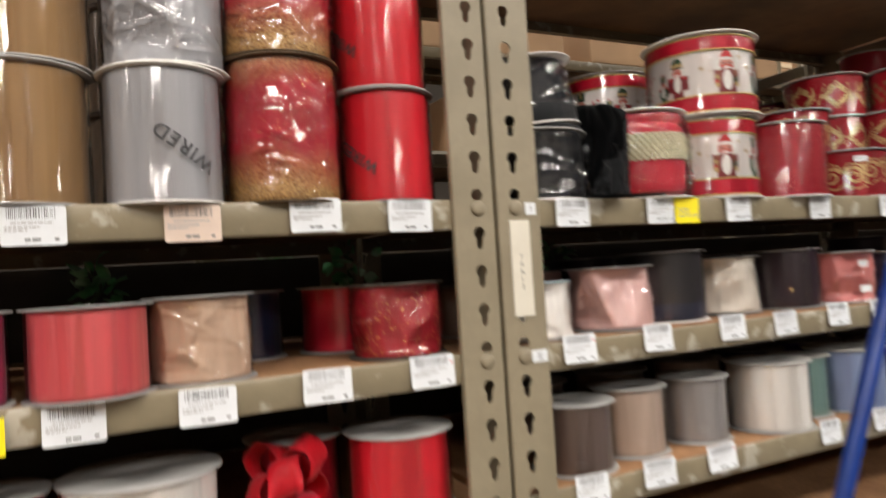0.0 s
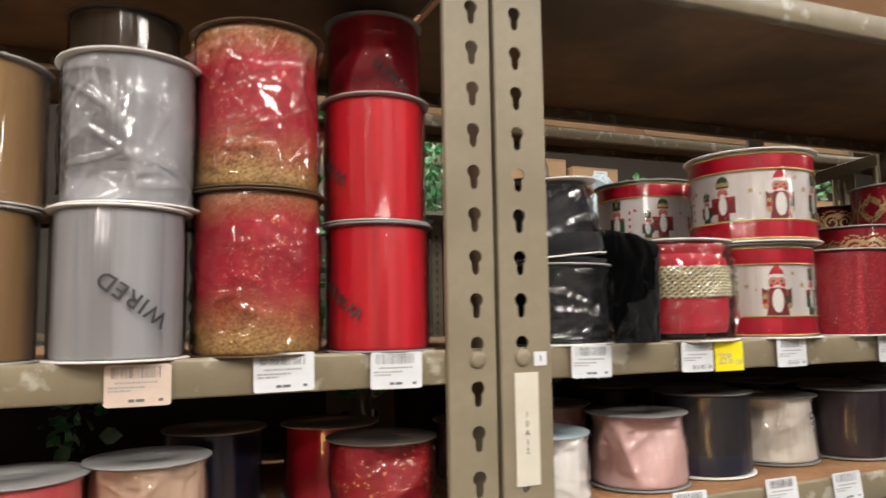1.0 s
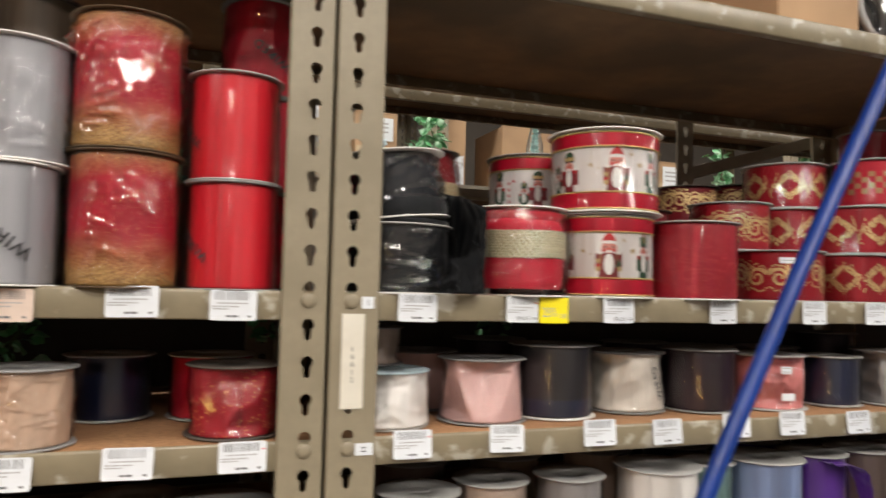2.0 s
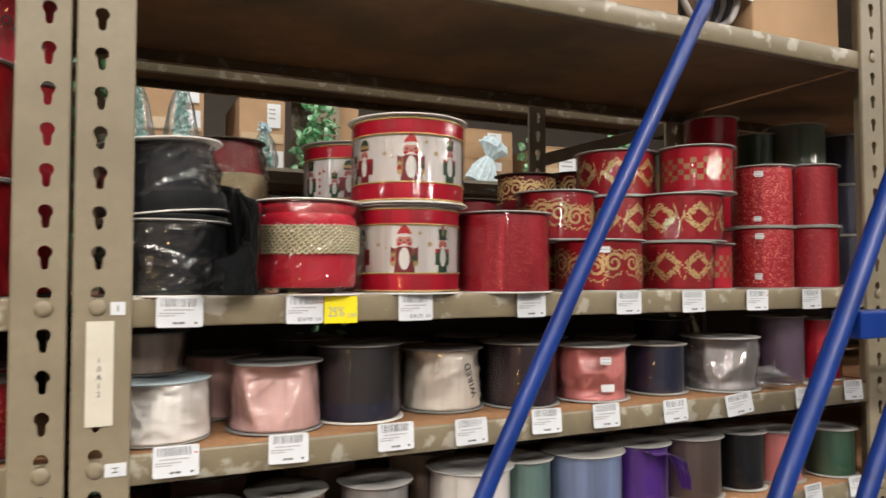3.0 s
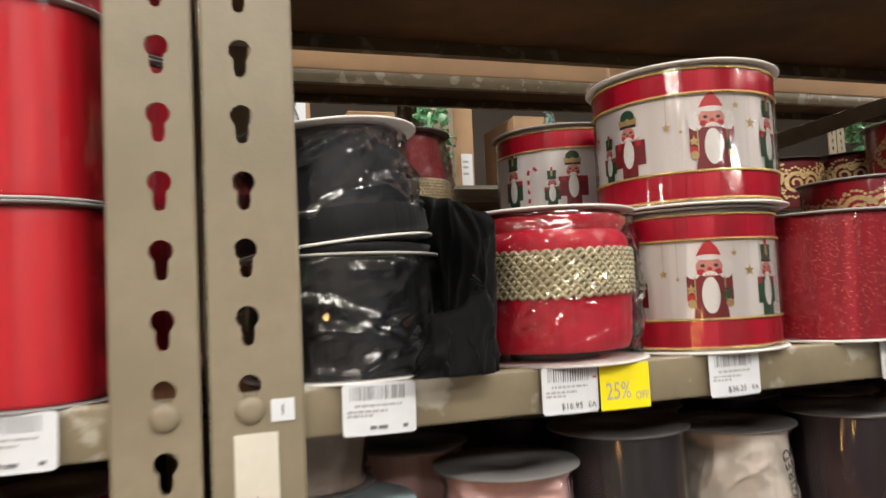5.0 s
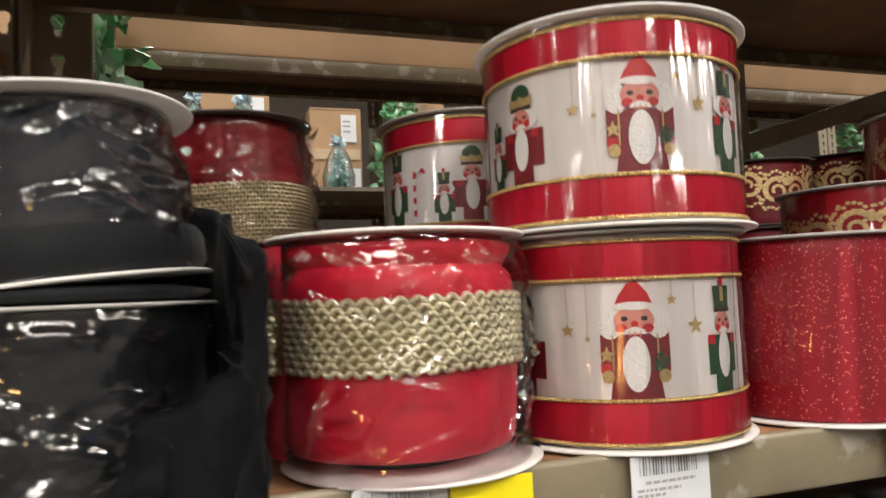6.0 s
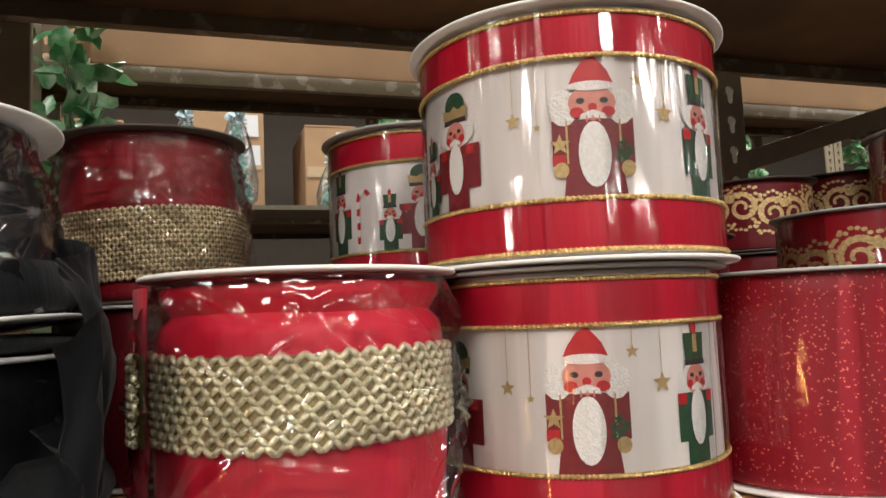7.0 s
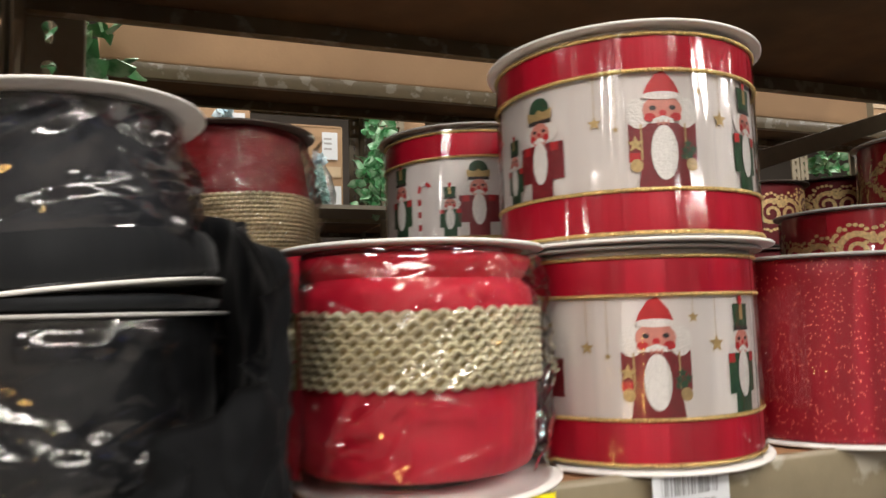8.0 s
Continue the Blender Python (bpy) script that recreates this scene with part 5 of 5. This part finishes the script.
def sale_card(x0, x1, top, high, text=True):
    w = x1 - x0
    ob = thing("sale_card", (x0 + x1) / 2, -0.001, top - high, "bright yellow sale card fixed to the shelf lip", "sale card", "sale cards")
    part("card", box_mesh((-w / 2, -0.0008, 0), (w / 2, 0, high), 0.0003), YELLOW, ob, smooth=False)
    if text:
        flat_text("25%", 0.0155, INK_GREY, ob, "discount", (-0.0055, -0.0012, high * 0.40), 0, 0.72)
        flat_text("OFF", 0.0074, INK_GREY, ob, "word", (0.0122, -0.0012, high * 0.27), 0, 0.8)
    return ob


sale_card(0.2185, 0.2555, S1 - 0.0005, 0.0295)
sale_card(-0.490, -0.454, S2 - 0.004, 0.028, False)

# ---- labels on the post ----
tag = thing("bay_label", 0.0025, -0.0005, 1.341, "white bay label in a clear sleeve on the post", "bay label")
part("card", box_mesh((-0.0120, -0.0009, 0), (0.0120, 0, 0.0985), 0.0004), AGED, tag, smooth=False)
for k, ch in enumerate("10A12"):
    flat_text(ch, 0.0072, INK, tag, "character", (-0.0005, -0.0013, 0.0615 - 0.0079 * k))
for z, ch, w in ((1.445, "I", 0.0065), (1.293, "H", 0.0095)):
    st = thing("level_sticker", 0.0175, -0.0004, z, "small white level sticker on the post", "sticker", "level stickers")
    part("card", box_mesh((-w, -0.0006, 0), (w, 0, 0.0125), 0.0002), PAPER, st, smooth=False)
    flat_text(ch, 0.0085, INK, st, "character", (0, -0.0009, 0.0062), 0 if ch == "I" else 90)

# ---- blue rolling ladder ----
ladder = thing("rolling_ladder", 0.70, -0.15, 0.0, "blue enamelled steel rolling ladder in the aisle", "ladder")


def rail(points, radius, name):
    bm = bmesh.new()
    add_tube(bm, [(x - 0.70, y + 0.15, z) for x, y, z in points], radius, 16)
    return part(name, bm, BLUE, ladder)


rail([(0.0, -0.15, 0.62), (0.343, -0.15, 1.299), (0.4445, -0.15, 1.487), (0.628, -0.15, 1.806), (0.80, -0.15, 2.10)], 0.0088, "handrail")
rail([(0.20, -0.15, 0.30), (0.7395, -0.15, 1.249), (0.859, -0.15, 1.452), (0.960, -0.15, 1.630), (1.22, -0.15, 2.08)], 0.0125, "stringer")
rail([(0.40, -0.15, 0.30), (0.890, -0.15, 1.222), (0.952, -0.15, 1.330), (1.30, -0.15, 1.93)], 0.0115, "brace_rail")
part("step", box_mesh((0.162, -0.012, 1.402), (0.62, 0.030, 1.437), 0.003), BLUE, ladder, "flat blue step", smooth=False)
for k in range(4):
    part("step", box_mesh((-0.30 + 0.1 * k - 0.1, -0.012, 0.5 + 0.2 * k), (0.20 + 0.1 * k, 0.03, 0.53 + 0.2 * k), 0.003), BLUE, ladder, smooth=False)
for x in (-0.62, -0.40, -0.2):
    bm = bmesh.new()
    add_tube(bm, [(x, 0, 0.02), (x + 0.15, 0, 0.64)], 0.011, 10)
    part("leg", bm, BLUE, ladder)


# ---- cartons ----
def carton(x0, x1, y0, y1, z0, z1, label, tape=True, labels=(), seed=0, name="carton"):
    ob = thing(name, (x0 + x1) / 2, (y0 + y1) / 2, z0, label, "cardboard box", "cartons")
    w, d, h = x1 - x0, y1 - y0, z1 - z0
    bm = box_mesh((-w / 2, -d / 2, 0.0), (w / 2, d / 2, h), min(0.004, h * 0.04))
    for v in bm.verts:
        v.co += 0.003 * Vector((noise.noise(v.co * 9 + Vector((seed, 0, 0))), noise.noise(v.co * 9 + Vector((0, seed, 5))), 0))
    part("body", bm, CARD, ob, smooth=False)
    part("flap_seam", box_mesh((-w / 2 + 0.003, -d / 2 - 0.0022, h * 0.985), (w / 2 - 0.003, -d / 2 + 0.02, h + 0.002), 0.0008), CARD, ob, smooth=False)
    if tape:
        part("tape", box_mesh((-w * 0.46, -d / 2 - 0.0040, h * 0.42), (w * 0.46, -d / 2 - 0.0032, h * 0.54), 0.0002), TAPE, ob, "brown packing tape", smooth=False)
    for u0, u1, v0, v1 in labels:
        part("shipping_label", box_mesh((-w / 2 + u0 * w, -d / 2 - 0.0052, v0 * h), (-w / 2 + u1 * w, -d / 2 - 0.0045, v1 * h), 0.0002), PAPER, ob, "white shipping label", smooth=False)
        bm = bmesh.new()
        for q in (0.35, 0.55, 0.72):
            add_box(bm, (-w / 2 + (u0 + (u1 - u0) * 0.12) * w, -d / 2 - 0.0060, (v0 + (v1 - v0) * q) * h), (-w / 2 + (u0 + (u1 - u0) * 0.62) * w, -d / 2 - 0.0054, (v0 + (v1 - v0) * (q + 0.07)) * h))
        part("print_bar", bm, INK_GREY, ob, smooth=False)
    return ob


OZ = 1.921
carton(0.125, 0.368, OPP + 0.01, OPP + 0.40, OZ, 2.318, "tall brown carton with two white labels", True, ((0.50, 0.92, 0.72, 0.92), (0.54, 0.94, 0.46, 0.64)), 1)
carton(0.512, 0.708, OPP + 0.01, OPP + 0.40, OZ, 2.258, "brown carton with taped front and label", True, ((0.60, 0.90, 0.62, 0.93), (0.66, 0.96, 0.06, 0.32)), 2)
carton(0.960, 1.060, OPP + 0.05, OPP + 0.40, OZ, 2.32, "narrow brown carton on the back rack", False, ((0.4, 0.9, 0.1, 0.45),), 3)
carton(1.250, 1.420, OPP + 0.05, OPP + 0.40, OZ, 2.27, "brown carton on the back rack", True, (), 4)
carton(1.450, 1.578, OPP + 0.03, OPP + 0.40, OZ, 2.245, "brown carton on the back rack", False, ((0.2, 0.8, 0.1, 0.4),), 5)
for k in range(4):
    carton(1.600, 1.868, OPP + 0.01, OPP + 0.40, OZ + 0.0015 + 0.073 * k, OZ + 0.073 * (k + 1), "flat brown carton in a stack of four", False, ((0.45, 0.75, 0.2, 0.8),), 6 + k)
carton(2.05, 2.35, OPP + 0.02, OPP + 0.40, OZ, 2.16, "brown carton with a white label", True, ((0.35, 0.8, 0.4, 0.9),), 11)
carton(-0.50, -0.10, OPP + 0.02, OPP + 0.40, OZ, 2.25, "brown carton on the back rack", True, ((0.5, 0.9, 0.5, 0.8),), 12)
OZ2 = 2.461
for i, (a, b, h) in enumerate(((-0.9, -0.25, 0.26), (-0.14, 0.84, 0.30), (0.97, 1.50, 0.29), (1.52, 2.1, 0.25), (2.2, 2.8, 0.3))):
    carton(a, b, OPP + 0.015, OPP + 0.42, OZ2, OZ2 + h, "long brown carton on the top back shelf", True, (), 20 + i)
# cartons on the shelf above the ribbons
UZ = 1.8495
carton(0.600, 0.752, 0.030, 0.36, UZ, 2.08, "pale brown carton with torn lower flap", True, (), 31)
carton(0.900, 1.098, 0.030, 0.36, UZ, 2.10, "pale brown carton wrapped in clear film", True, (), 32)
carton(-0.50, -0.12, 0.06, 0.38, UZ, 2.08, "brown carton on the shelf above", True, (), 33)


# ---- bagged coil on the shelf above ----
bag = thing("bagged_coil", 0.828, 0.085, UZ, "clear bag with a black and white striped coil", "bagged coil")
for k in range(7):
    bm = bmesh.new()
    r = 0.058 - 0.0012 * k
    pts = [(r * math.cos(a * math.pi / 12), -0.040 + 0.012 * k, 0.066 + r * math.sin(a * math.pi / 12)) for a in range(25)]
    add_tube(bm, pts, 0.0055, 8, cap=False)
    part("coil", bm, INK if k % 2 else WHITE_CARD, bag, "dark turn of the coil" if k % 2 else "white turn of the coil")
wob = crumple(0.08, 91, 2.2, 30)
bm = lathe([(0.060, 0.0005), (0.068, 0.02), (0.070, 0.07), (0.064, 0.12), (0.03, 0.15)], 48, wob, closed=False)
for v in bm.verts:
    v.co.y *= 0.75
part("bag", bm, FILM_LOOSE, bag, "crumpled clear plastic bag")
part("paper_insert", box_mesh((-0.012, -0.0560, 0.055), (0.075, -0.0550, 0.085), 0.0003), PAPER, bag, "white printed paper insert", smooth=False)
bm = bmesh.new()
for q in range(3):
    add_box(bm, (-0.006, -0.0568, 0.060 + 0.007 * q), (0.045, -0.0562, 0.0625 + 0.007 * q))
part("print_bar", bm, INK, bag, smooth=False)
part("red_bar", box_mesh((0.055, -0.0568, 0.060), (0.066, -0.0562, 0.082)), RED_INK, bag, smooth=False)


# ---- loose black ribbon between the spools ----
def cloth(name, path, widths, material, label, seed, wav=0.004, category="ribbon"):
    """A soft ribbon swept along a path; widths run along y."""
    ob = thing(name, *path[0], label, category)
    base = Vector(path[0])
    bm = bmesh.new()
    pts = [Vector(p) for p in path]
    n = 40
    rows = []
    for k in range(n + 1):
        t = k / n * (len(pts) - 1)
        i = min(int(t), len(pts) - 2)
        f = t - i
        p0, p1, p2, p3 = pts[max(i - 1, 0)], pts[i], pts[i + 1], pts[min(i + 2, len(pts) - 1)]
        c = 0.5 * ((2 * p1) + (p2 - p0) * f + (2 * p0 - 5 * p1 + 4 * p2 - p3) * f * f + (3 * p1 - p0 - 3 * p2 + p3) * f ** 3)
        wd = widths[i] + (widths[i + 1] - widths[i]) * f
        row = []
        for j in range(13):
            v = j / 12 - 0.5
            q = c - base + Vector((0, v * wd, 0))
            nz = noise.noise(Vector((k * 0.13 + seed, j * 0.35, seed)))
            row.append(bm.verts.new(q + Vector((wav * nz, 0, wav * noise.noise(Vector((k * 0.15, j * 0.4, seed + 9)))))))
        rows.append(row)
    for a, b in zip(rows, rows[1:]):
        for j in range(12):
            bm.faces.new((a[j], a[j + 1], b[j + 1], b[j]))
    bmesh.ops.solidify(bm, geom=bm.faces[:], thickness=0.0012)
    part("ribbon_fold", bm, material, ob)
    return ob


def standing_ribbon(path, heights, material, label, seed):
    """A wide soft ribbon standing on its edge, with folds."""
    ob = thing("loose_ribbon", path[0][0], path[0][1], S1, label, "ribbon", "loose ribbon")
    bm = bmesh.new()
    n, rows = 60, []
    pts = [Vector((p[0], p[1], 0)) for p in path]
    for k in range(n + 1):
        t = k / n * (len(pts) - 1)
        i = min(int(t), len(pts) - 2)
        f = t - i
        p0, p1, p2, p3 = pts[max(i - 1, 0)], pts[i], pts[i + 1], pts[min(i + 2, len(pts) - 1)]
        c = 0.5 * ((2 * p1) + (p2 - p0) * f + (2 * p0 - 5 * p1 + 4 * p2 - p3) * f * f + (3 * p1 - p0 - 3 * p2 + p3) * f ** 3) - pts[0]
        g = f * f * (3 - 2 * f)
        h = heights[i] + (heights[i + 1] - heights[i]) * g
        row = []
        for j in range(17):
            v = j / 16
            q = Vector((k * 0.12 + seed, v * 2.4, seed * 2.0))
            fold = 0.007 * noise.noise(q) + 0.003 * noise.noise(q * 2.7)
            curl = -0.012 * max(v - 0.75, 0) ** 2 * 16 * (0.5 + 0.5 * math.sin(k * 0.2))
            row.append(bm.verts.new((c.x + fold + curl, c.y + 0.006 * noise.noise(q + Vector((5, 1, 2))), 0.002 + h * v)))
        rows.append(row)
    for p, q in zip(rows, rows[1:]):
        for j in range(16):
            bm.faces.new((p[j], p[j + 1], q[j + 1], q[j]))
    bmesh.ops.solidify(bm, geom=bm.faces[:], thickness=0.0014)
    part("ribbon_fold", bm, material, ob)


standing_ribbon([(0.106, 0.132), (0.125, 0.092), (0.136, 0.055), (0.143, 0.020), (0.147, -0.006), (0.139, -0.014)], [0.132, 0.122, 0.115, 0.108, 0.098, 0.080], BLACK, "loose black velvet ribbon standing between spools", 2)
standing_ribbon([(0.145, 0.004), (0.144, -0.010), (0.133, -0.018), (0.118, -0.019), (0.104, -0.017), (0.090, -0.013)], [0.060, 0.057, 0.050, 0.038, 0.022, 0.004], BLACK, "loose black velvet ribbon curling over the shelf", 6)
cloth("loose_ribbon", [(0.680, 0.030, 1.240), (0.715, 0.020, 1.236), (0.735, 0.018, 1.215), (0.742, 0.018, 1.185)], [0.03, 0.035, 0.03, 0.02], PURPLE, "loose end of shiny purple ribbon", 7, 0.004)
cloth("loose_ribbon", [(0.905, 0.030, 1.335), (0.935, 0.025, 1.330), (0.960, 0.022, 1.322), (0.978, 0.020, 1.3125)], [0.02, 0.03, 0.03, 0.02], FILM_THICK, "loose crumpled tail of clear film", 8, 0.005, "film tail")
# crumpled red bow on the left lower shelf
bow = thing("ribbon_bow", -0.236, 0.060, S3 + 0.002, "crumpled red satin bow on the lower shelf", "bow")
for k in range(6):
    a = k * math.pi / 3 + 0.3
    bm = bmesh.new()
    n = 16
    rows = []
    for i in range(n + 1):
        t = i / n * 2 * math.pi
        rr = 0.018 * (1 - math.cos(t))
        c = Vector((rr * math.cos(a), rr * math.sin(a) * 0.8, 0.040 + 0.018 * math.sin(t) + 0.012 * (k % 3)))
        side = Vector((-math.sin(a), math.cos(a), 0.3)).normalized()
        rows.append([bm.verts.new(c + side * s * 0.016 + 0.004 * Vector((noise.noise(c * 60 + Vector((k, s, 0))), 0, noise.noise(c * 70 + Vector((s, k, 2)))))) for s in (-1, -0.5, 0, 0.5, 1)])
    for p, q in zip(rows, rows[1:]):
        for j in range(4):
            bm.faces.new((p[j], p[j + 1], q[j + 1], q[j]))
    bmesh.ops.solidify(bm, geom=bm.faces[:], thickness=0.0008)
    part("loop", bm, RED_BRIGHT, bow)
part("tail", box_mesh((-0.03, -0.02, 0.0), (0.03, 0.02, 0.03), 0.008), RED, bow)


# ---- greenery and bagged ornaments behind ----
LEAF = mat("plastic_leaf", (0.10, 0.34, 0.14), 0.32, 0, 0.3, 40, 0.2, 90, second=(0.42, 0.62, 0.44), second_scale=26)
STEM = mat("plant_stem", (0.05, 0.09, 0.03), 0.6)
MINT = mat("mint_tinsel", (0.36, 0.66, 0.60), 0.4, 0.2, 0.35, 120, 0.8, 160)
BAG_KNOT = mat("white_crumpled_film", (0.52, 0.66, 0.72), 0.3, 0, 0.2, 60, 0.3, 120)
BAGBLUE = film_material("bluish_bag_film", 0.05, 0.2, (0.95, 0.98, 1.0), 0.6, 40.0, veil=0.05)


def leaf(bm, at, d, size, rng):
    d = d.normalized()
    s = d.cross(Vector((rng.uniform(-1, 1), rng.uniform(-1, 1), rng.uniform(-1, 1)))).normalized()
    up = d.cross(s) * 0.12 * size
    pts = []
    for t, w in ((0, 0.05), (0.3, 0.38), (0.6, 0.36), (1.0, 0.02)):
        c = at + d * size * t + up * math.sin(t * math.pi)
        pts.append((bm.verts.new(c - s * w * size), bm.verts.new(c + up * 0.6), bm.verts.new(c + s * w * size)))
    for p, q in zip(pts, pts[1:]):
        bm.faces.new((p[0], p[1], q[1], q[0]))
        bm.faces.new((p[1], p[2], q[2], q[1]))


def garland(x, y, z0, z1, count, spread, size, label, seed, category="artificial plant"):
    rng = random.Random(seed)
    ob = thing("leaf_garland", x, y, z0, label, category, "artificial greenery")
    bm = bmesh.new()
    chain = [Vector((0.3 * spread * math.sin(k * 1.3 + seed), 0.3 * spread * math.cos(k * 1.9), (z1 - z0) * k / 8)) for k in range(9)]
    add_tube(bm, chain, 0.0025, 6)
    part("stem", bm, STEM, ob)
    bm = bmesh.new()
    for k in range(count):
        t = rng.uniform(0, 7.99)
        c = chain[int(t)].lerp(chain[int(t) + 1], t % 1)
        d = Vector((rng.uniform(-1, 1), rng.uniform(-1, 1), rng.uniform(-0.7, 0.7)))
        leaf(bm, c + d * spread * rng.uniform(0.2, 0.9), d, size * rng.uniform(0.7, 1.3), rng)
    part("leaves", bm, LEAF, ob, "glossy green plastic leaves")
    return ob


garland(-0.020, 1.00, 0.0, 2.10, 520, 0.07, 0.050, "bright green artificial leaf tree in the back aisle", 1)
garland(0.830, OPP - 0.12, 1.921, 2.30, 110, 0.06, 0.045, "green artificial leaf bunch by the back post", 3)
garland(0.790, OPP - 0.09, 1.93, 2.12, 70, 0.05, 0.040, "green artificial leaf bunch by the back post", 4)
garland(1.930, OPP - 0.05, 1.93, 2.15, 60, 0.05, 0.045, "green artificial leaf bunch on the back rack", 5)
garland(3.300, OPP + 0.10, 2.125, 2.36, 70, 0.08, 0.055, "green artificial leaf bunch on a far carton", 11)
garland(2.480, OPP - 0.05, 1.93, 2.25, 60, 0.06, 0.045, "green artificial leaf bunch on the back rack", 6)
garland(-0.385, 0.40, 1.335, 1.430, 40, 0.03, 0.022, "green plastic leaves at the back of the shelf", 7)
garland(-0.030, 0.42, 1.385, 1.432, 20, 0.03, 0.020, "green plastic leaves at the back of the shelf", 8)
garland(0.340, 0.42, 1.385, 1.430, 20, 0.03, 0.020, "green plastic leaves at the back of the shelf", 9)


def bagged_tree(x, y, z, h, r, label, seed):
    ob = thing("bagged_ornament", x, y, z, label, "bagged ornament", "bagged ornaments")
    rng = random.Random(seed)
    bm = bmesh.new()
    for k in range(340):
        t = rng.uniform(0.05, 0.95)
        a = rng.uniform(0, 2 * math.pi)
        c = Vector((0, 0, h * t))
        d = Vector((math.sin(a), math.cos(a), rng.uniform(-0.5, 0.3)))
        leaf(bm, c, d, r * (1 - 0.72 * t) * rng.uniform(0.75, 1.15), rng)
    part("tinsel", bm, MINT, ob, "mint green tinsel")
    wob = creased(0.22, seed, 2.4, 30)
    part("bag", lathe([(r * 0.6, 0.0), (r * 1.0, h * 0.1), (r * 1.05, h * 0.3), (r * 0.9, h * 0.5), (r * 0.75, h * 0.7), (r * 0.45, h * 0.9), (r * 0.2, h * 1.02), (r * 0.32, h * 1.12)], 40, wob, closed=False), BAGBLUE, ob, "crumpled clear bag")
    # white bunch added at the bag's top to give it pale highlights
    bm = bmesh.new()
    for k in range(26):
        d = Vector((rng.uniform(-1, 1), rng.uniform(-1, 1), rng.uniform(-0.4, 1)))
        leaf(bm, Vector((0, 0, h * 1.02)), d, r * rng.uniform(0.45, 0.9), rng)
    part("bag_knot", bm, BAG_KNOT, ob, "bunched white end of the bag, added for pale highlights")
    return ob


bagged_tree(0.105, 2.20, 1.921 + 0.0, 0.30, 0.050, "mint tinsel tree in a clear bag", 1)
bagged_tree(0.265, 2.20, 1.921, 0.31, 0.055, "mint tinsel tree in a clear bag", 2)
opp_ledge = tagged(link_mesh("display_ledge", box_mesh((-0.6, 2.12, 1.905), (2.4, OPP + 0.002, 1.9195)), STEEL_DARK, smooth=False), kind="structure")
bagged_tree(0.585, 2.20, 1.921, 0.16, 0.045, "small mint ornament in a clear bag", 3)


def tied_bag(x, y, z, h, lean, label, seed):
    """A crumpled plastic bag, tied near its top, leaning over."""
    ob = thing("tied_bag", x, y, z, label, "plastic bag", "bagged ornaments", ry=lean)
    wob = creased(0.5, seed, 2.0, 26)
    prof = [(0.030, 0.0), (0.055, 0.02), (0.046, 0.3), (0.030, 0.48), (0.016, 0.58), (0.030, 0.68), (0.052, 0.80), (0.044, 0.93), (0.012, 1.0)]
    bm = lathe([(q, h * t) for q, t in prof], 44, wob, closed=False)
    for v in bm.verts:
        v.co.y *= 0.45
    part("bag", bm, BAG_KNOT, ob, "crumpled pale blue plastic", smooth=False)
    return ob


tied_bag(1.615, 2.26, 1.921, 0.25, 24, "crumpled pale blue plastic bag, tied near the top", 4)
bagged_tree(1.330, 2.22, 1.921, 0.33, 0.040, "pale blue ornament in a clear bag", 6)

# post and brace standing behind the rack
brace = thing("rear_frame", 0.797, 0.475, 0.0, "dark steel post with a diagonal brace behind", "rack frame")
post = upright(brace, -0.020, 0.020, 0.0, 0.0, 0.03, True, z1=2.4, name="post")
post.data.materials[0] = STEEL_DARK
bm = bmesh.new()
add_box(bm, (-0.30, -0.004, -0.013), (0.30, 0.0, 0.013), 0.001, pose(0.304, 0.010, 1.802, 0, -16, 0))
part("brace", bm, STEEL_DARK, brace, "diagonal flat steel brace", smooth=False)

# a small warm lamp standing in the aisle; it shows as amber glints in the film
WARM = bpy.data.materials.new("warm_lamp_glass")
WARM.use_nodes = True
wb = WARM.node_tree.nodes["Principled BSDF"]
wb.inputs["Base Color"].default_value = (0.9, 0.6, 0.3, 1)
wb.inputs["Emission Color"].default_value = (1.0, 0.48, 0.14, 1)
wb.inputs["Emission Strength"].default_value = 34.0
lamp = thing("floor_lamp", -0.82, -1.04, 0.0, "warm amber glass lamp on a slim floor stand", "lamp")
part("globe", lathe([(0.012, 0.88), (0.026, 0.90), (0.031, 0.99), (0.026, 1.08), (0.012, 1.10)], 32), WARM, lamp, "glowing amber glass globe")
part("stand", lathe([(0.14, 0.0), (0.14, 0.015), (0.02, 0.03), (0.012, 0.86), (0.018, 0.883)], 24), STEEL_DARK, lamp)

opp_c = bay("grey-beige steel rack holding cartons across the back aisle", 3.005, 4.9, ((3.005, 3.055, 3.03), (4.85, 4.9, 4.875)), OPP_LEVELS, OPP, OPP + 0.5, 2.9)
for i, (p, q, h) in enumerate(((3.10, 3.42, 0.20), (3.46, 3.70, 0.22), (3.78, 4.20, 0.25), (4.25, 4.60, 0.28))):
    carton(p, q, OPP + 0.015, OPP + 0.42, OZ, OZ + h, "brown carton on the far back rack", True, ((0.5, 0.85, 0.5, 0.8),), 40 + i)
    carton(p - 0.03, q, OPP + 0.015, OPP + 0.42, OZ2, OZ2 + h, "brown carton on the far top shelf", True, (), 50 + i)

carton(-0.019, 0.93, 1.108, 1.265, 2.0115, 2.27, "long brown carton on the shelf behind", True, (), 61)
carton(1.03, 1.88, 1.108, 1.265, 2.0115, 2.20, "long brown carton on the shelf behind", True, (), 62)
